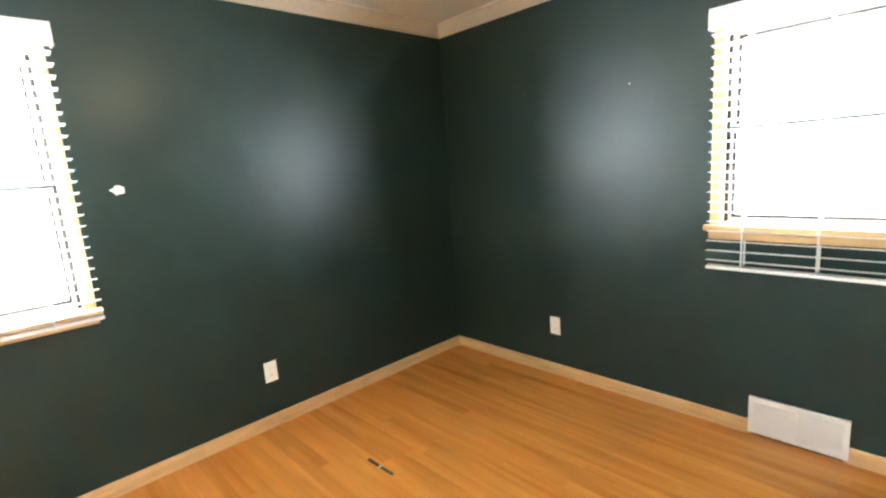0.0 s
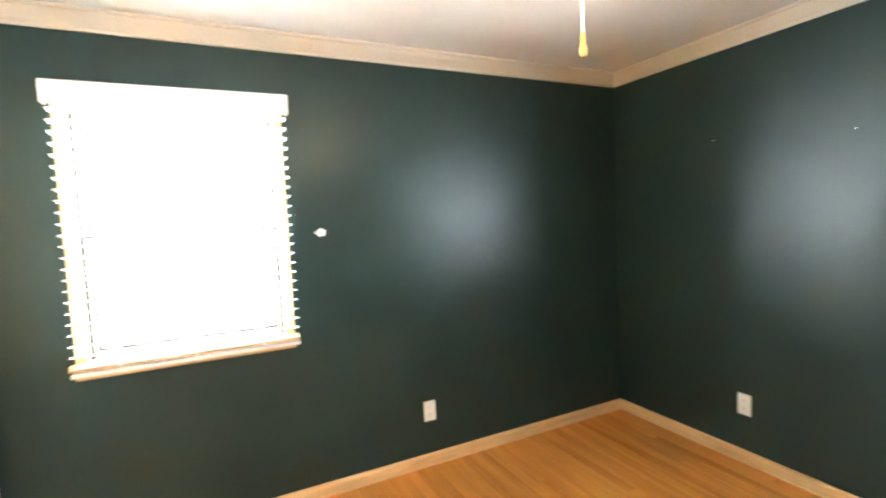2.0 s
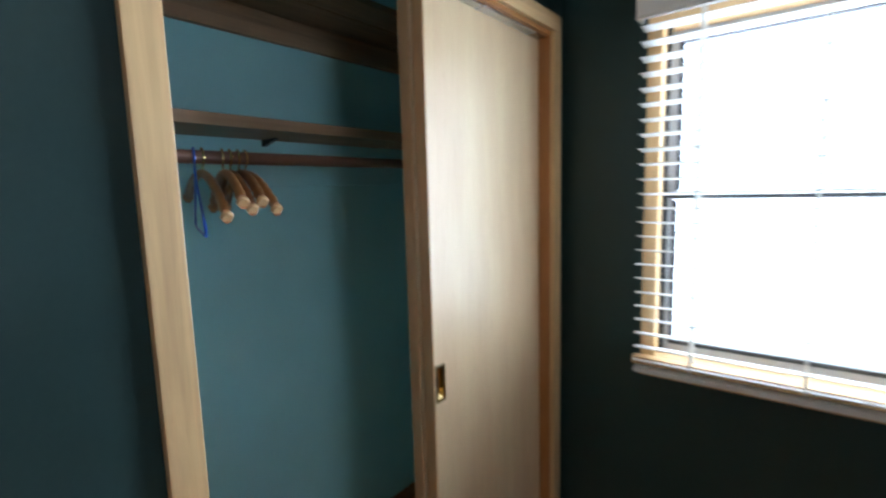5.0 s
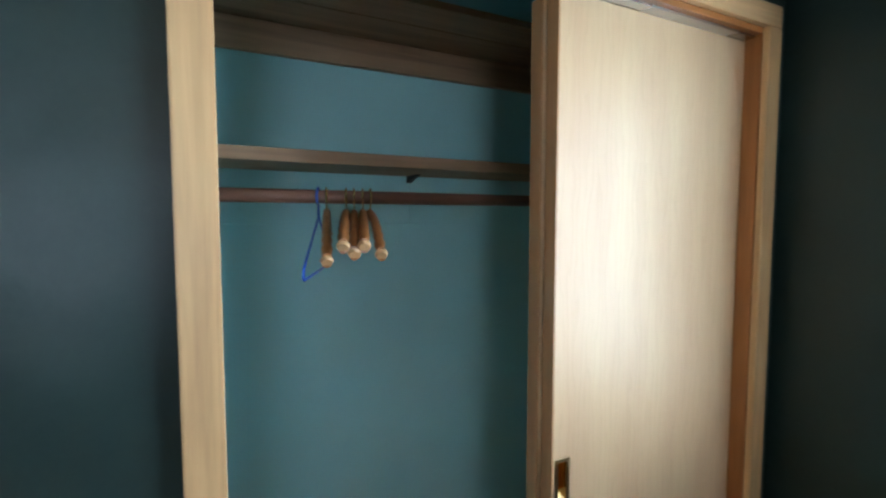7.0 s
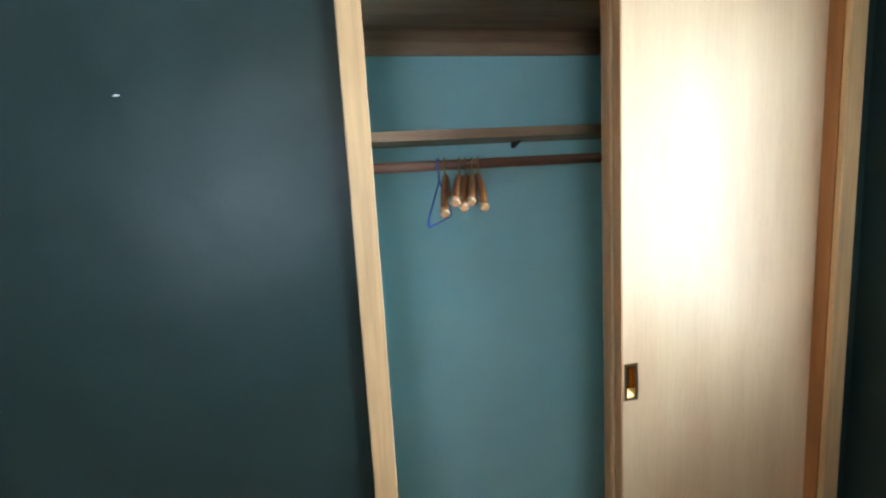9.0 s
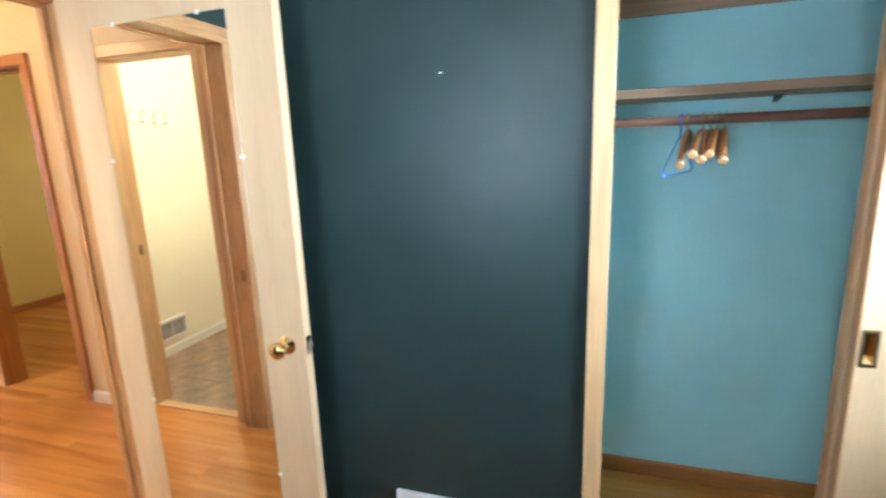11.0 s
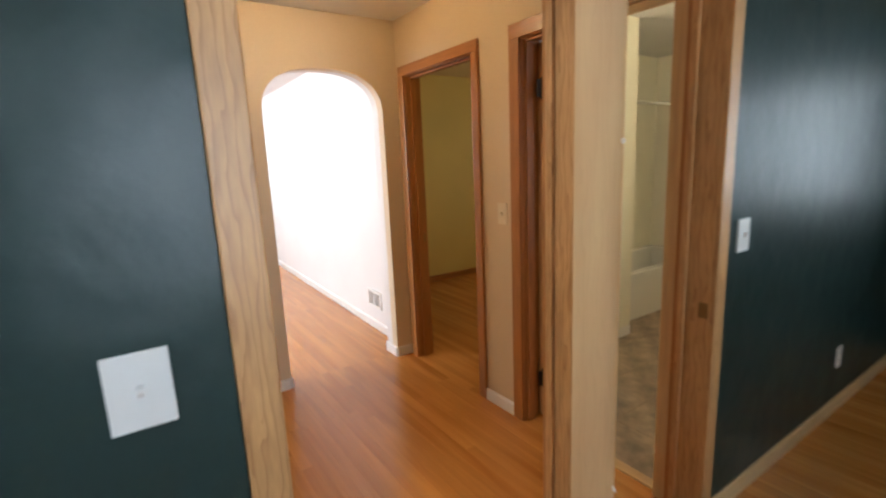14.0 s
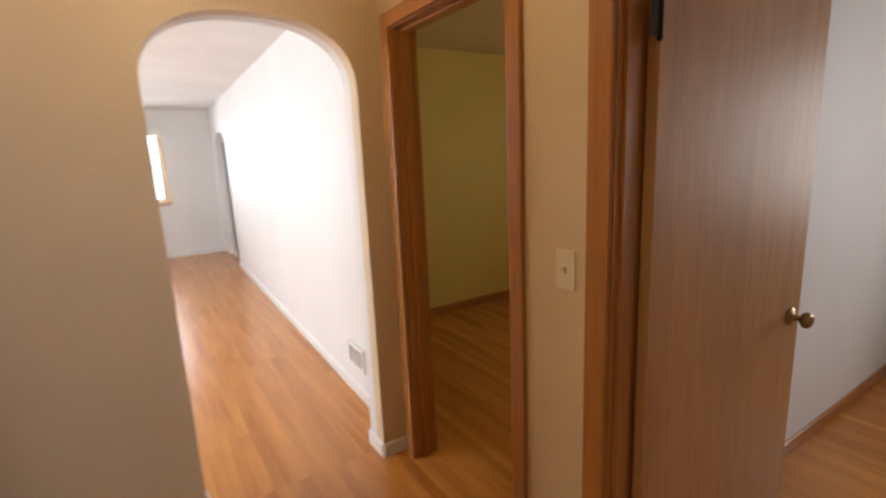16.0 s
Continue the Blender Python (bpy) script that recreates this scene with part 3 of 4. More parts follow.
for cy, cz in ((0.146, 1.50), (0.671, 1.50), (0.146, 0.62), (0.671, 0.40), (0.24, 1.92), (0.57, 1.92), (0.25, 0.116), (0.57, 0.116)):
    bm = bmesh.new()
    lathe(bm, [(0.007, 0), (0.007, 0.003), (0.006, 0.005), (0.002, 0.006)], Matrix.Translation((T_LEAF + 0.001, cy, cz)) @ pose(0, 0, 0, 0, 90, 0), seg=14)
    part("mirror_clip", bm, PLASTIC, mirror, "clear plastic mirror clip", smooth=True)

wd = thing("west_room_door", (-4.135, -4.078, 0.0), "open tan wood-veneer door with brass knob", "door", rz=-4.0)
part("leaf", boxes((-0.80, 0.0, 0.0, 0.036, 0.012, 2.02), bevel=0.0025), DOORBROWN, wd)
knob(wd, (-0.74, 0.036, 0.90), (0, 1, 0), DARKBRASS)
for hz in (0.25, 1.80):
    hinge(wd, (0.008, 0.040, hz))


def sliding_door(at, with_pull):
    th = thing("closet_sliding_door", at, "birch veneer sliding closet door pushed to one side", "closet door", group="closet sliding doors")
    if with_pull:
        part("leaf", boxes((-0.034, 0, 0.004, 0.016, 0.01, 1.975), (-0.034, 0, 0.042, 0.64, 0.01, 1.975), (-0.034, 0, 0.016, 0.042, 0.01, 0.903), (-0.034, 0, 0.016, 0.042, 0.994, 1.975), (-0.034, -0.016, 0.016, 0.042, 0.903, 0.994)), BIRCH, th)
        pull = part("recessed_pull", boxes((0.0002, 0.0022, 0.009, 0.016, 0.896, 1.001), (0.0002, 0.0022, 0.042, 0.049, 0.896, 1.001), (0.0002, 0.0022, 0.016, 0.042, 0.994, 1.001), (0.0002, 0.0022, 0.016, 0.042, 0.896, 0.903)), DARKBRASS, th, "aged brass recessed finger pull")
        cup = boxes((-0.0155, -0.0145, 0.0165, 0.0415, 0.9035, 0.9935), (-0.0145, 0, 0.0165, 0.0175, 0.9035, 0.9935), (-0.0145, 0, 0.0405, 0.0415, 0.9035, 0.9935), (-0.0145, 0, 0.0175, 0.0405, 0.9925, 0.9935))
        extrude_outline(cup, [(-0.0145, 0.0175, 0.9035), (0.0, 0.0175, 0.9035), (0.0, 0.0175, 0.906), (-0.0145, 0.0175, 0.924)], (0, 0.023, 0))
        part("cup", cup, BRASS, pull, "hollow brass cup")
    else:
        part("leaf", boxes((-0.034, 0, 0.004, 0.64, 0.01, 1.975), bevel=0.0025), BIRCH, th)
    part("edge_strip", boxes((-0.034, 0, 0, 0.0038, 0.01, 1.975)), DOORBROWN, th, "tan solid wood edge")
    return th


sliding_door((-3.472, -0.722, 0.0), True)
sliding_door((-3.512, -0.732, 0.0), False)
trk = structure("closet_track", boxes((-3.525, -3.445, CLO[0] + 0.02, CLO[1] - 0.02, 1.976, 1.9815)), STEEL, "steel sliding door track", "door track")


# ---- windows and blinds ----
def sash_window(name, axis, c, sign, a0, a1, z0, z1, label, wood=True):
    """a wood-lined opening with two sashes; outwards is sign along the wall's normal."""
    th = thing(name, (0, 0, 0), label, "window", kind="structure")

    def row(p, q, d0, d1, u, v):
        d0, d1 = sorted((c + sign * d0, c + sign * d1))
        return (p, q, d0, d1, u, v) if axis == "x" else (d0, d1, p, q, u, v)
    zm, up, ac = (z0 + z1) / 2 - 0.006, PINE_Z, PINE_X if axis == "x" else PINE_Y
    t = 0.045
    part("jamb", boxes(row(a0 + E4, a0 + t, 0.0, 0.155, z0 + 0.02, z1 - E4), bevel=0.002), up, th)
    part("jamb", boxes(row(a1 - t, a1 - E4, 0.0, 0.155, z0 + 0.02, z1 - E4), bevel=0.002), up, th)
    part("head", boxes(row(a0 + t, a1 - t, 0.0, 0.155, z1 - 0.03, z1 - E4), bevel=0.002), ac, th)
    part("sill", boxes(row(a0 - 0.016, a1 + 0.016, -0.045, -0.001, z0 - 0.005, z0 + 0.019), row(a0 + E4, a1 - E4, -0.001, 0.15, z0 + E4, z0 + 0.019), bevel=0.003), ac, th, "pale wood window stool")
    part("apron", boxes(row(a0, a1, -0.016, -E4, z0 - 0.05, z0 - 0.0055), bevel=0.003), ac, th)
    for p0, p1 in ((a0 + t + 0.0006, a0 + t + 0.014), (a1 - t - 0.014, a1 - t - 0.0006)):
        part("track", boxes(row(p0, p1, 0.058, 0.072, z0 + 0.02, z1 - 0.031)), GASKET, th, "dark sash track")
    for u0, u1, d in ((zm - 0.012, z1 - 0.031, 0.115), (z0 + 0.02, zm + 0.014, 0.075)):
        sash = part("sash", boxes(row(a0 + t, a0 + t + 0.027, d, d + 0.035, u0, u1), row(a1 - t - 0.027, a1 - t, d, d + 0.035, u0, u1),
                                  row(a0 + t + 0.027, a1 - t - 0.027, d, d + 0.035, u0, u0 + 0.027), row(a0 + t + 0.027, a1 - t - 0.027, d, d + 0.035, u1 - 0.025, u1), bevel=0.002), SASH, th, "grey window sash")
        lines = [row(a0 + t + 0.0272, a0 + t + 0.038, d - 0.002, d + 0.03, u0 + 0.03, u1 - 0.03), row(a1 - t - 0.038, a1 - t - 0.0272, d - 0.002, d + 0.03, u0 + 0.03, u1 - 0.03)]
        lines.append(row(a0 + t + 0.0272, a1 - t - 0.0272, d - 0.002, d + 0.03, u1 - 0.038, u1 - 0.0254) if d > 0.1 else row(a0 + t + 0.0272, a1 - t - 0.0272, d - 0.002, d + 0.03, u0 + 0.0274, u0 + 0.040))
        # Lower sash: a dark strip puts the meeting rail's backlit shade into colour.
        if d < 0.1:
            lines.append(row(a0 + t + 0.0005, a1 - t - 0.0005, d - 0.002, d - 0.0002, u1 - 0.02, u1 - 0.004))
        part("gasket", boxes(*lines), GASKET, sash, "dark glazing strips, on the lower sash also painted shade on its rail")
        pane = part("pane", boxes(row(a0 + t + 0.024, a1 - t - 0.024, d + 0.014, d + 0.018, u0 + 0.024, u1 - 0.022)), GLASS, sash)
        pane.visible_shadow = False
    return th


sash_window("window_north", "x", 0.0, 1, *WIN_N, "double-hung window with pale wood jambs")
sash_window("window_east", "y", 0.0, 1, *WIN_E, "double-hung window with pale wood jambs and stool")
sash_window("window_living_south", "x", -12.42, -1, -3.5, -2.4, 0.93, 2.08, "double-hung living room window")


def blind(name, at, rz, width, top, bottom, slats_to, label, ladders, tilt):
    """a two-inch blind that hangs in local x, its front towards local -y."""
    th = thing(name, at, label, "window blind", group="window blinds", rz=rz)
    h, lip = width / 2, 0.014
    val = bmesh.new()
    extrude_outline(val, [(-h - lip, -0.062, top), (-h - lip, -0.058, top - 0.012), (-h - lip, -0.064, top - 0.03), (-h - lip, -0.060, top - 0.078), (-h - lip, -0.066, top - 0.088), (-h - lip, -0.052, top - 0.09), (-h - lip, -0.050, top)], (width + 2 * lip, 0, 0))
    box(val, -h - lip, -h - lip + 0.008, -0.05, -0.002, top - 0.088, top - 0.001)
    box(val, h + lip - 0.008, h + lip, -0.05, -0.002, top - 0.088, top - 0.001)
    part("valance", val, BLINDSOLID, th, "white moulded valance")
    part("head_rail", boxes((-h, h, -0.046, -0.004, top - 0.045, top - 0.004), bevel=0.002), BLINDSOLID, th)
    n = round((top - 0.10 - slats_to) / 0.0445)
    bm = bmesh.new()
    extrude_outline(bm, [(-h, -0.025, -0.0012), (-h, 0.0, 0.0014), (-h, 0.025, -0.0012), (-h, 0.025, 0.0012), (-h, 0.0, 0.0040), (-h, -0.025, 0.0012)], (width, 0, 0))
    me = mesh_of("slat", bm, BLIND)
    for k in range(n):
        z = top - 0.115 - k * (top - 0.115 - slats_to) / (n - 1)
        s = new("slat", me)
        s.parent = th
        s.matrix_basis = pose(random.uniform(-0.001, 0.001), -0.040, z, tilt + random.uniform(-1.5, 1.5), random.uniform(-0.1, 0.1), 0)
    part("bottom_rail", boxes((-h, h, -0.064, -0.016, bottom, bottom + 0.016), bevel=0.004), BLIND, th, "white bottom rail")
    for lx in ladders:
        part("ladder_tape", boxes((lx - 0.004, lx + 0.004, -0.067, -0.0662, bottom, top - 0.06), (lx - 0.004, lx + 0.004, -0.0145, -0.0137, bottom + 0.02, top - 0.06)), TAPE, th)
    return th


blind("north_blind", (-2.683, 0.0, 0.0), 0, 0.924, 2.068, 0.848, 0.885, "white two-inch blind with open slats and valance", (-0.29, 0.0, 0.29), -8)
blind("east_blind", (0.0, -2.268, 0.0), -90, 0.955, 2.0, 0.822, 0.862, "white two-inch blind hanging below the stool", (-0.328, -0.05, 0.228), -8)


lb = blind("living_blind", (-2.95, -12.42, 0.0), 180, 1.12, 2.12, 0.90, 0.94, "white slatted blind over the living room window", (-0.35, 0.0, 0.35), -8)


# ---- wall plates, vents, marks ----
def plate(name, at, rz, label, category, kind_of, mat=PLASTIC, w=0.072, h=0.117, group=""):
    """a wall plate in local xz, its front towards local -y."""
    th = thing(name, at, label, category, group=group, rz=rz)
    part("cover", boxes((-w / 2, w / 2, -0.007, -E4, -h / 2, h / 2), bevel=0.003), mat, th)
    if kind_of == "outlet":
        for dz in (-0.02, 0.02):
            rec = part("receptacle", boxes((-0.017, 0.017, -0.0095, -0.0065, dz - 0.0135, dz + 0.0135), bevel=0.002), mat, th)
            # Each slot is a raised bar, coloured like the shade in a hole.
            part("slot", boxes((-0.0075, -0.0055, -0.0099, -0.0094, dz - 0.003, dz + 0.006), (0.0055, 0.0075, -0.0099, -0.0094, dz - 0.003, dz + 0.006)), HOLESHADE, rec)
    elif kind_of == "blank":
        part("insert", boxes((-0.017, 0.017, -0.0095, -0.0065, -0.033, 0.033), bevel=0.002), mat, th)
    else:
        bm = bmesh.new()
        extrude_outline(bm, [(-0.005, -0.0065, -0.011), (-0.005, -0.0065, 0.011), (-0.005, -0.021, 0.009), (-0.005, -0.019, 0.001)], (0.010, 0, 0))
        part("toggle", bm, mat, th)
    for dz in ((0.0,) if kind_of == "outlet" else (-0.03, 0.03)):
        part("screw", rod(bmesh.new(), (0, -0.0066, dz), (0, -0.0085, dz), 0.0028, seg=10), mat, th)
    return th


plate("outlet", (-1.515, 0, 0.325), 0, "white duplex outlet on the dark green wall", "outlet", "outlet", group="bedroom outlets")
plate("outlet", (0, -0.894, 0.332), -90, "white duplex outlet on the dark green wall", "outlet", "outlet", group="bedroom outlets")
plate("outlet", (-1.08, -3.11, 0.32), 180, "white duplex outlet on the dark green wall", "outlet", "outlet", group="bedroom outlets")
plate("light_switch", (-2.298, -3.11, 1.148), 180, "white toggle light switch beside the doorway", "light switch", "switch", w=0.09, h=0.125)
plate("light_switch", (HW, -4.24, 1.167), 90, "ivory toggle light switch in the hall", "light switch", "switch", mat=IVORY)
plate("outlet", (-4.045, -10.1, 0.33), 90, "white outlet on the living room wall", "outlet", "outlet")


def vent(name, at, rz, w, h, label, bars, split, vertical=False, base_h=0.0):
    """a louvred register in local xz, its front towards local -y."""
    th = thing(name, at, label, "air vent", rz=rz)
    b, d = 0.022, 0.017
    # No duct is modelled: this sheet's dark colour is the shade within it.
    part("backing", boxes((-w / 2 + b, w / 2 - b, -0.004, -E4, b, h - b)), HOLESHADE, th, "flat dark sheet for the shade behind the louvres")
    rows = [(-w / 2, -w / 2 + b, -d, -E4, 0, h), (w / 2 - b, w / 2, -d, -E4, 0, h), (-w / 2 + b, w / 2 - b, -d, -E4, 0, b), (-w / 2 + b, w / 2 - b, -d, -E4, h - b, h)]
    if split:
        rows.append((-0.008, 0.008, -d + 0.002, -E4, b, h - b))
    part("frame", boxes(*rows, bevel=0.002), VENTWHITE, th)
    if vertical:
        n = bars
        me = mesh_of("slat", boxes((-0.0022, 0.0022, -0.012, -0.004, b, h - b)), VENTWHITE)
        spots = [(-w / 2 + b + (k + 0.5) * (w - 2 * b) / n, 0, 0) for k in range(n)]
    else:
        n = bars
        me = mesh_of("slat", boxes((-w / 2 + b, w / 2 - b, -0.013, -0.005, -0.0024, 0.0024)), VENTWHITE)
        spots = [(0, 0, b + (k + 0.5) * (h - 2 * b) / n) for k in range(n)]
    for p in spots:
        s = new("slat", me)
        s.parent = th
        s.location = p
    return th


vent("floor_level_vent", (0, -2.175, 0.012), -90, 0.38, 0.185, "white enamel baseboard register with two louvred panels", 18, True)
vent("return_vent", (-3.43, -1.86, 0.012), 90, 0.38, 0.28, "white enamel return grille low on the dark wall", 22, True)
vent("wall_vent", (-4.058, -6.0, 0.20), 90, 0.25, 0.155, "white wall register low on the living room wall", 14, True, vertical=True)
vent("wall_vent", (-1.765, -4.52, 0.12), 180, 0.28, 0.165, "white wall register in the bathroom", 14, True, vertical=True)

reg = thing("floor_slot", (-1.368, -0.785, 0.0), "narrow black metal slot in the floorboards", "floor register", rz=1.5)
part("plate", boxes((-0.0085, 0.0085, -0.095, -0.006, 0.0004, 0.003), (-0.0085, 0.0085, 0.006, 0.095, 0.0004, 0.003)), BLACKMETAL, reg)
part("bridge", boxes((-0.010, 0.010, -0.006, 0.006, 0.0004, 0.002)), STEEL, reg)


def patch(name, at, normal_axis, rx, rz_, seed, label):
    """a thin uneven smear of filler on a wall."""
    rnd = random.Random(seed)
    bm = bmesh.new()
    ring = []
    for k in range(14):
        a = 2 * math.pi * k / 14
        f = 0.72 + 0.5 * rnd.random()
        ring.append((math.cos(a) * rx * f, math.sin(a) * rz_ * f))
    pts = [(at[0] + u, at[1], at[2] + v) if normal_axis == "y" else (at[0], at[1] + u, at[2] + v) for u, v in ring]
    off = (0, -0.002, 0) if normal_axis == "y" else (0.002, 0, 0)
    extrude_outline(bm, pts, off)
    return tagged(new(name, mesh_of(name, bm, SPACKLE)), label, "paint chip")


patch("spackle_patch", (-2.076, -E4, 1.397), "y", 0.030, 0.020, 3, "white spackle patch on the dark green wall")
patch("wall_nick", (-3.43 + E4, -1.834, 1.720), "x", 0.006, 0.0016, 5, "small pale nick in the dark paint")

for k, (y, z) in enumerate(((-0.723, 1.805), (-1.386, 1.752))):
    patch("wall_nick", (-0.003, y, z), "x", 0.0026, 0.002, 20 + k, "tiny pale nail mark in the dark paint")

# ---- closet things ----
sh = thing("closet_shelf", (0, 0, 0), "brown wooden closet shelf on a painted cleat", "shelf")
part("board", boxes((-4.148, -3.90, -1.748, -0.014, 1.653, 1.685), bevel=0.003), SHELFWOOD, sh)
part("cleat", boxes((-4.149, -4.130, -1.748, -0.765, 1.50, 1.652), bevel=0.002), TEAL, sh, "teal painted cleat")
part("cleat", boxes((-4.149, -4.136, -0.762, -0.014, 1.50, 1.652), bevel=0.002), TEAL, sh, "teal painted cleat")
bk = bmesh.new()
extrude_outline(bk, [(-4.128, -0.775, 1.652), (-4.05, -0.775, 1.652), (-4.05, -0.775, 1.648), (-4.118, -0.775, 1.630), (-4.128, -0.775, 1.630)], (0, 0.012, 0))
part("bracket", bk, BLACKIRON, sh, "dark metal shelf bracket")
us_ = thing("upper_shelf", (0, 0, 0), "raw brown upper shelf boards above the closet shelf", "shelf")
part("board", boxes((-4.148, -3.98, -1.748, -0.014, 2.062, 2.082), bevel=0.002), SHELFWOOD, us_)
part("board", boxes((-3.974, -3.845, -1.748, -0.014, 2.062, 2.082), bevel=0.002), SHELFWOOD, us_)
part("cleat", boxes((-4.149, -4.128, -1.748, -0.014, 1.974, 2.060), bevel=0.002), SHELFWOOD, us_)
rd = thing("closet_rod", (0, 0, 0), "dark wooden closet rod under the shelf", "closet rod")
part("pole", rod(bmesh.new(), (-3.872, -1.749, 1.570), (-3.872, -0.013, 1.570), 0.0165), RODWOOD, rd, smooth=True)
for ye, s in ((-1.7495, 1), (-0.0125, -1)):
    part("socket", rod(bmesh.new(), (-3.872, ye, 1.570), (-3.872, ye + s * 0.014, 1.570), 0.028), RODWOOD, rd, smooth=True)


def sweep(pts, r, seg=8):
    """a round wire through the points."""
    bm = bmesh.new()
    pts = [Vector(p) for p in pts]
    for a, b in zip(pts, pts[1:]):
        rod(bm, a, b, r, seg=seg)
    for p in pts[1:-1]:
        bmesh.ops.create_icosphere(bm, subdivisions=1, radius=r, matrix=Matrix.Translation(p))
    return bm


def wooden_hanger():
    """a thick turned wooden coat hanger; the hook's top is the origin, the shoulders run along x."""
    th = thing("wooden_hanger", (-3.872, -1.06, 1.591), "thick honey-coloured wooden coat hanger on the rod", "coat hanger", group="wooden hangers")
    hook = [(0.021 * math.sin(a), 0, -0.021 + 0.021 * math.cos(a)) for a in [math.radians(d) for d in range(-100, 181, 20)]]
    hook.append((0.0, 0, -0.055))
    hook.append((0.0, 0, -0.075))
    part("hook", sweep(hook, 0.0022), BRASS, th, "brass wire hook")
    bm = bmesh.new()
    for s in (-1, 1):
        rings = []
        for k in range(17):
            u = k / 16
            c = Vector((s * 0.205 * u, 0, -0.062 - 0.078 * u ** 2.0))
            r = (0.0092 + 0.0042 * u) * (1.0 + 0.2 * math.cos(k * math.pi))
            rings.append([bm.verts.new(c + Vector((0, r * 0.8 * math.cos(a), r * math.sin(a)))) for a in [2 * math.pi * j / 12 for j in range(12)]])
        for p, q in zip(rings, rings[1:]):
            for j in range(12):
                bm.faces.new((p[j], p[(j + 1) % 12], q[(j + 1) % 12], q[j]))
        bm.faces.new(rings[0])
        bm.faces.new(rings[-1])
    part("shoulder_bar", bm, HANGERWOOD, th, "honey-stained wooden bar", smooth=True)
    for s in (-1, 1):
        part("tip", rod(bmesh.new(), (s * 0.2045, 0, -0.1395), (s * 0.210, 0, -0.1438), 0.0146, 0.0110), ENDWOOD, th, "pale bare wood tip", smooth=True)
    return th


wh = wooden_hanger()
wh.matrix_basis = pose(-3.872, -1.095, 1.591, 0, 6, -14)
for y, rz, tilt in ((-1.046, -18, -2.5), (-1.026, -17, 2), (-1.004, -17, -2.5), (-0.984, -12, 3)):
    copy_thing(wh, pose(-3.872, y, 1.591, 0, tilt, rz))
bh = thing("wire_hanger", (-3.872, -1.115, 1.591), "blue plastic-coated wire hanger on the rod", "coat hanger", rz=-22)
hk = [(0.021 * math.sin(a), 0, -0.021 + 0.021 * math.cos(a)) for a in [math.radians(d) for d in range(-100, 181, 20)]]
part("hook", sweep(hk + [(0, 0, -0.07)], 0.003), BLUEWIRE, bh)
part("frame", sweep([(0, 0, -0.07), (0.19, 0, -0.175), (0.20, 0, -0.19), (0.19, 0, -0.2), (-0.19, 0, -0.2), (-0.20, 0, -0.19), (-0.19, 0, -0.175), (0, 0, -0.07)], 0.003), BLUEWIRE, bh)
sc = bmesh.new()
extrude_outline(sc, [(-4.04, -0.62, 0.0006), (-3.99, -0.64, 0.0006), (-3.985, -0.61, 0.0006), (-4.02, -0.56, 0.0006)], (0.004, 0.003, 0.006))
tagged(new("paper_scrap", mesh_of("paper_scrap", sc, PLASTIC)), "small white paper scrap on the closet floor", "paper")

# ---- ceiling fan ----
fan = thing("ceiling_fan", (-1.73, -1.557, 0.0), "ceiling fan with a lit glass bowl and pull chain", "ceiling fan")
part("canopy", lathe(bmesh.new(), [(0.03, 2.34), (0.07, 2.37), (0.075, 2.419)], Matrix.Identity(4)), BRASS, fan, smooth=True)
part("motor", lathe(bmesh.new(), [(0.03, 2.17), (0.10, 2.18), (0.125, 2.21), (0.125, 2.28), (0.09, 2.32), (0.03, 2.34)], Matrix.Identity(4)), BRASS, fan, "brass motor housing", smooth=True)
bl = bmesh.new()
extrude_outline(bl, [(0.20, -0.05, 0), (0.55, -0.065, 0), (0.62, -0.04, 0), (0.64, 0.0, 0), (0.62, 0.04, 0), (0.55, 0.065, 0), (0.20, 0.05, 0)], (0, 0, 0.007))
blm = mesh_of("blade", bl, HALLWOOD_X)
arm = mesh_of("blade_arm", boxes((0.10, 0.24, -0.012, 0.012, -0.006, 0.0), bevel=0.002), BRASS)
for k in range(5):
    for nm, me in (("blade", blm), ("blade_arm", arm)):
        o = new(nm, me)
        o.parent = fan
        o.matrix_basis = Matrix.Translation((0, 0, 2.235)) @ pose(0, 0, 0, 0, 0, 72 * k + 20) @ pose(0, 0, 0, 10, 0, 0)
part("light_collar", lathe(bmesh.new(), [(0.05, 2.13), (0.06, 2.15), (0.05, 2.17)], Matrix.Identity(4)), BRASS, fan, smooth=True)
bowl = part("lamp_cup", lathe(bmesh.new(), [(0.055, 2.10), (0.075, 2.115), (0.06, 2.135)], Matrix.Identity(4)), BULBGLASS, fan, "lit frosted glass", smooth=True)
ch = bmesh.new()
for k in range(48):
    bmesh.ops.create_icosphere(ch, subdivisions=1, radius=0.0022, matrix=Matrix.Translation((0.0, 0.0, 1.885 + k * 0.0046)))
rod(ch, (0, 0, 1.885), (0, 0, 2.105), 0.0026, seg=6)
part("pull_chain", ch, PLASTIC, fan, "pale bead pull chain")
part("fob", lathe(bmesh.new(), [(0.002, 1.886), (0.005, 1.88), (0.006, 1.868), (0.0045, 1.86), (0.008, 1.848), (0.0095, 1.838), (0.007, 1.828), (0.002, 1.825)], Matrix.Identity(4), seg=14), FOB, fan, "small amber wooden fob", smooth=True)

# ---- hall things ----
hl = thing("hall_ceiling_light", (-3.2, -4.58, 0), "lit frosted glass dome light on the hall ceiling", "ceiling light")
part("base", lathe(bmesh.new(), [(0.12, 2.402), (0.125, 2.4195)], Matrix.Identity(4)), BRASS, hl, "brass ceiling plate", smooth=True)
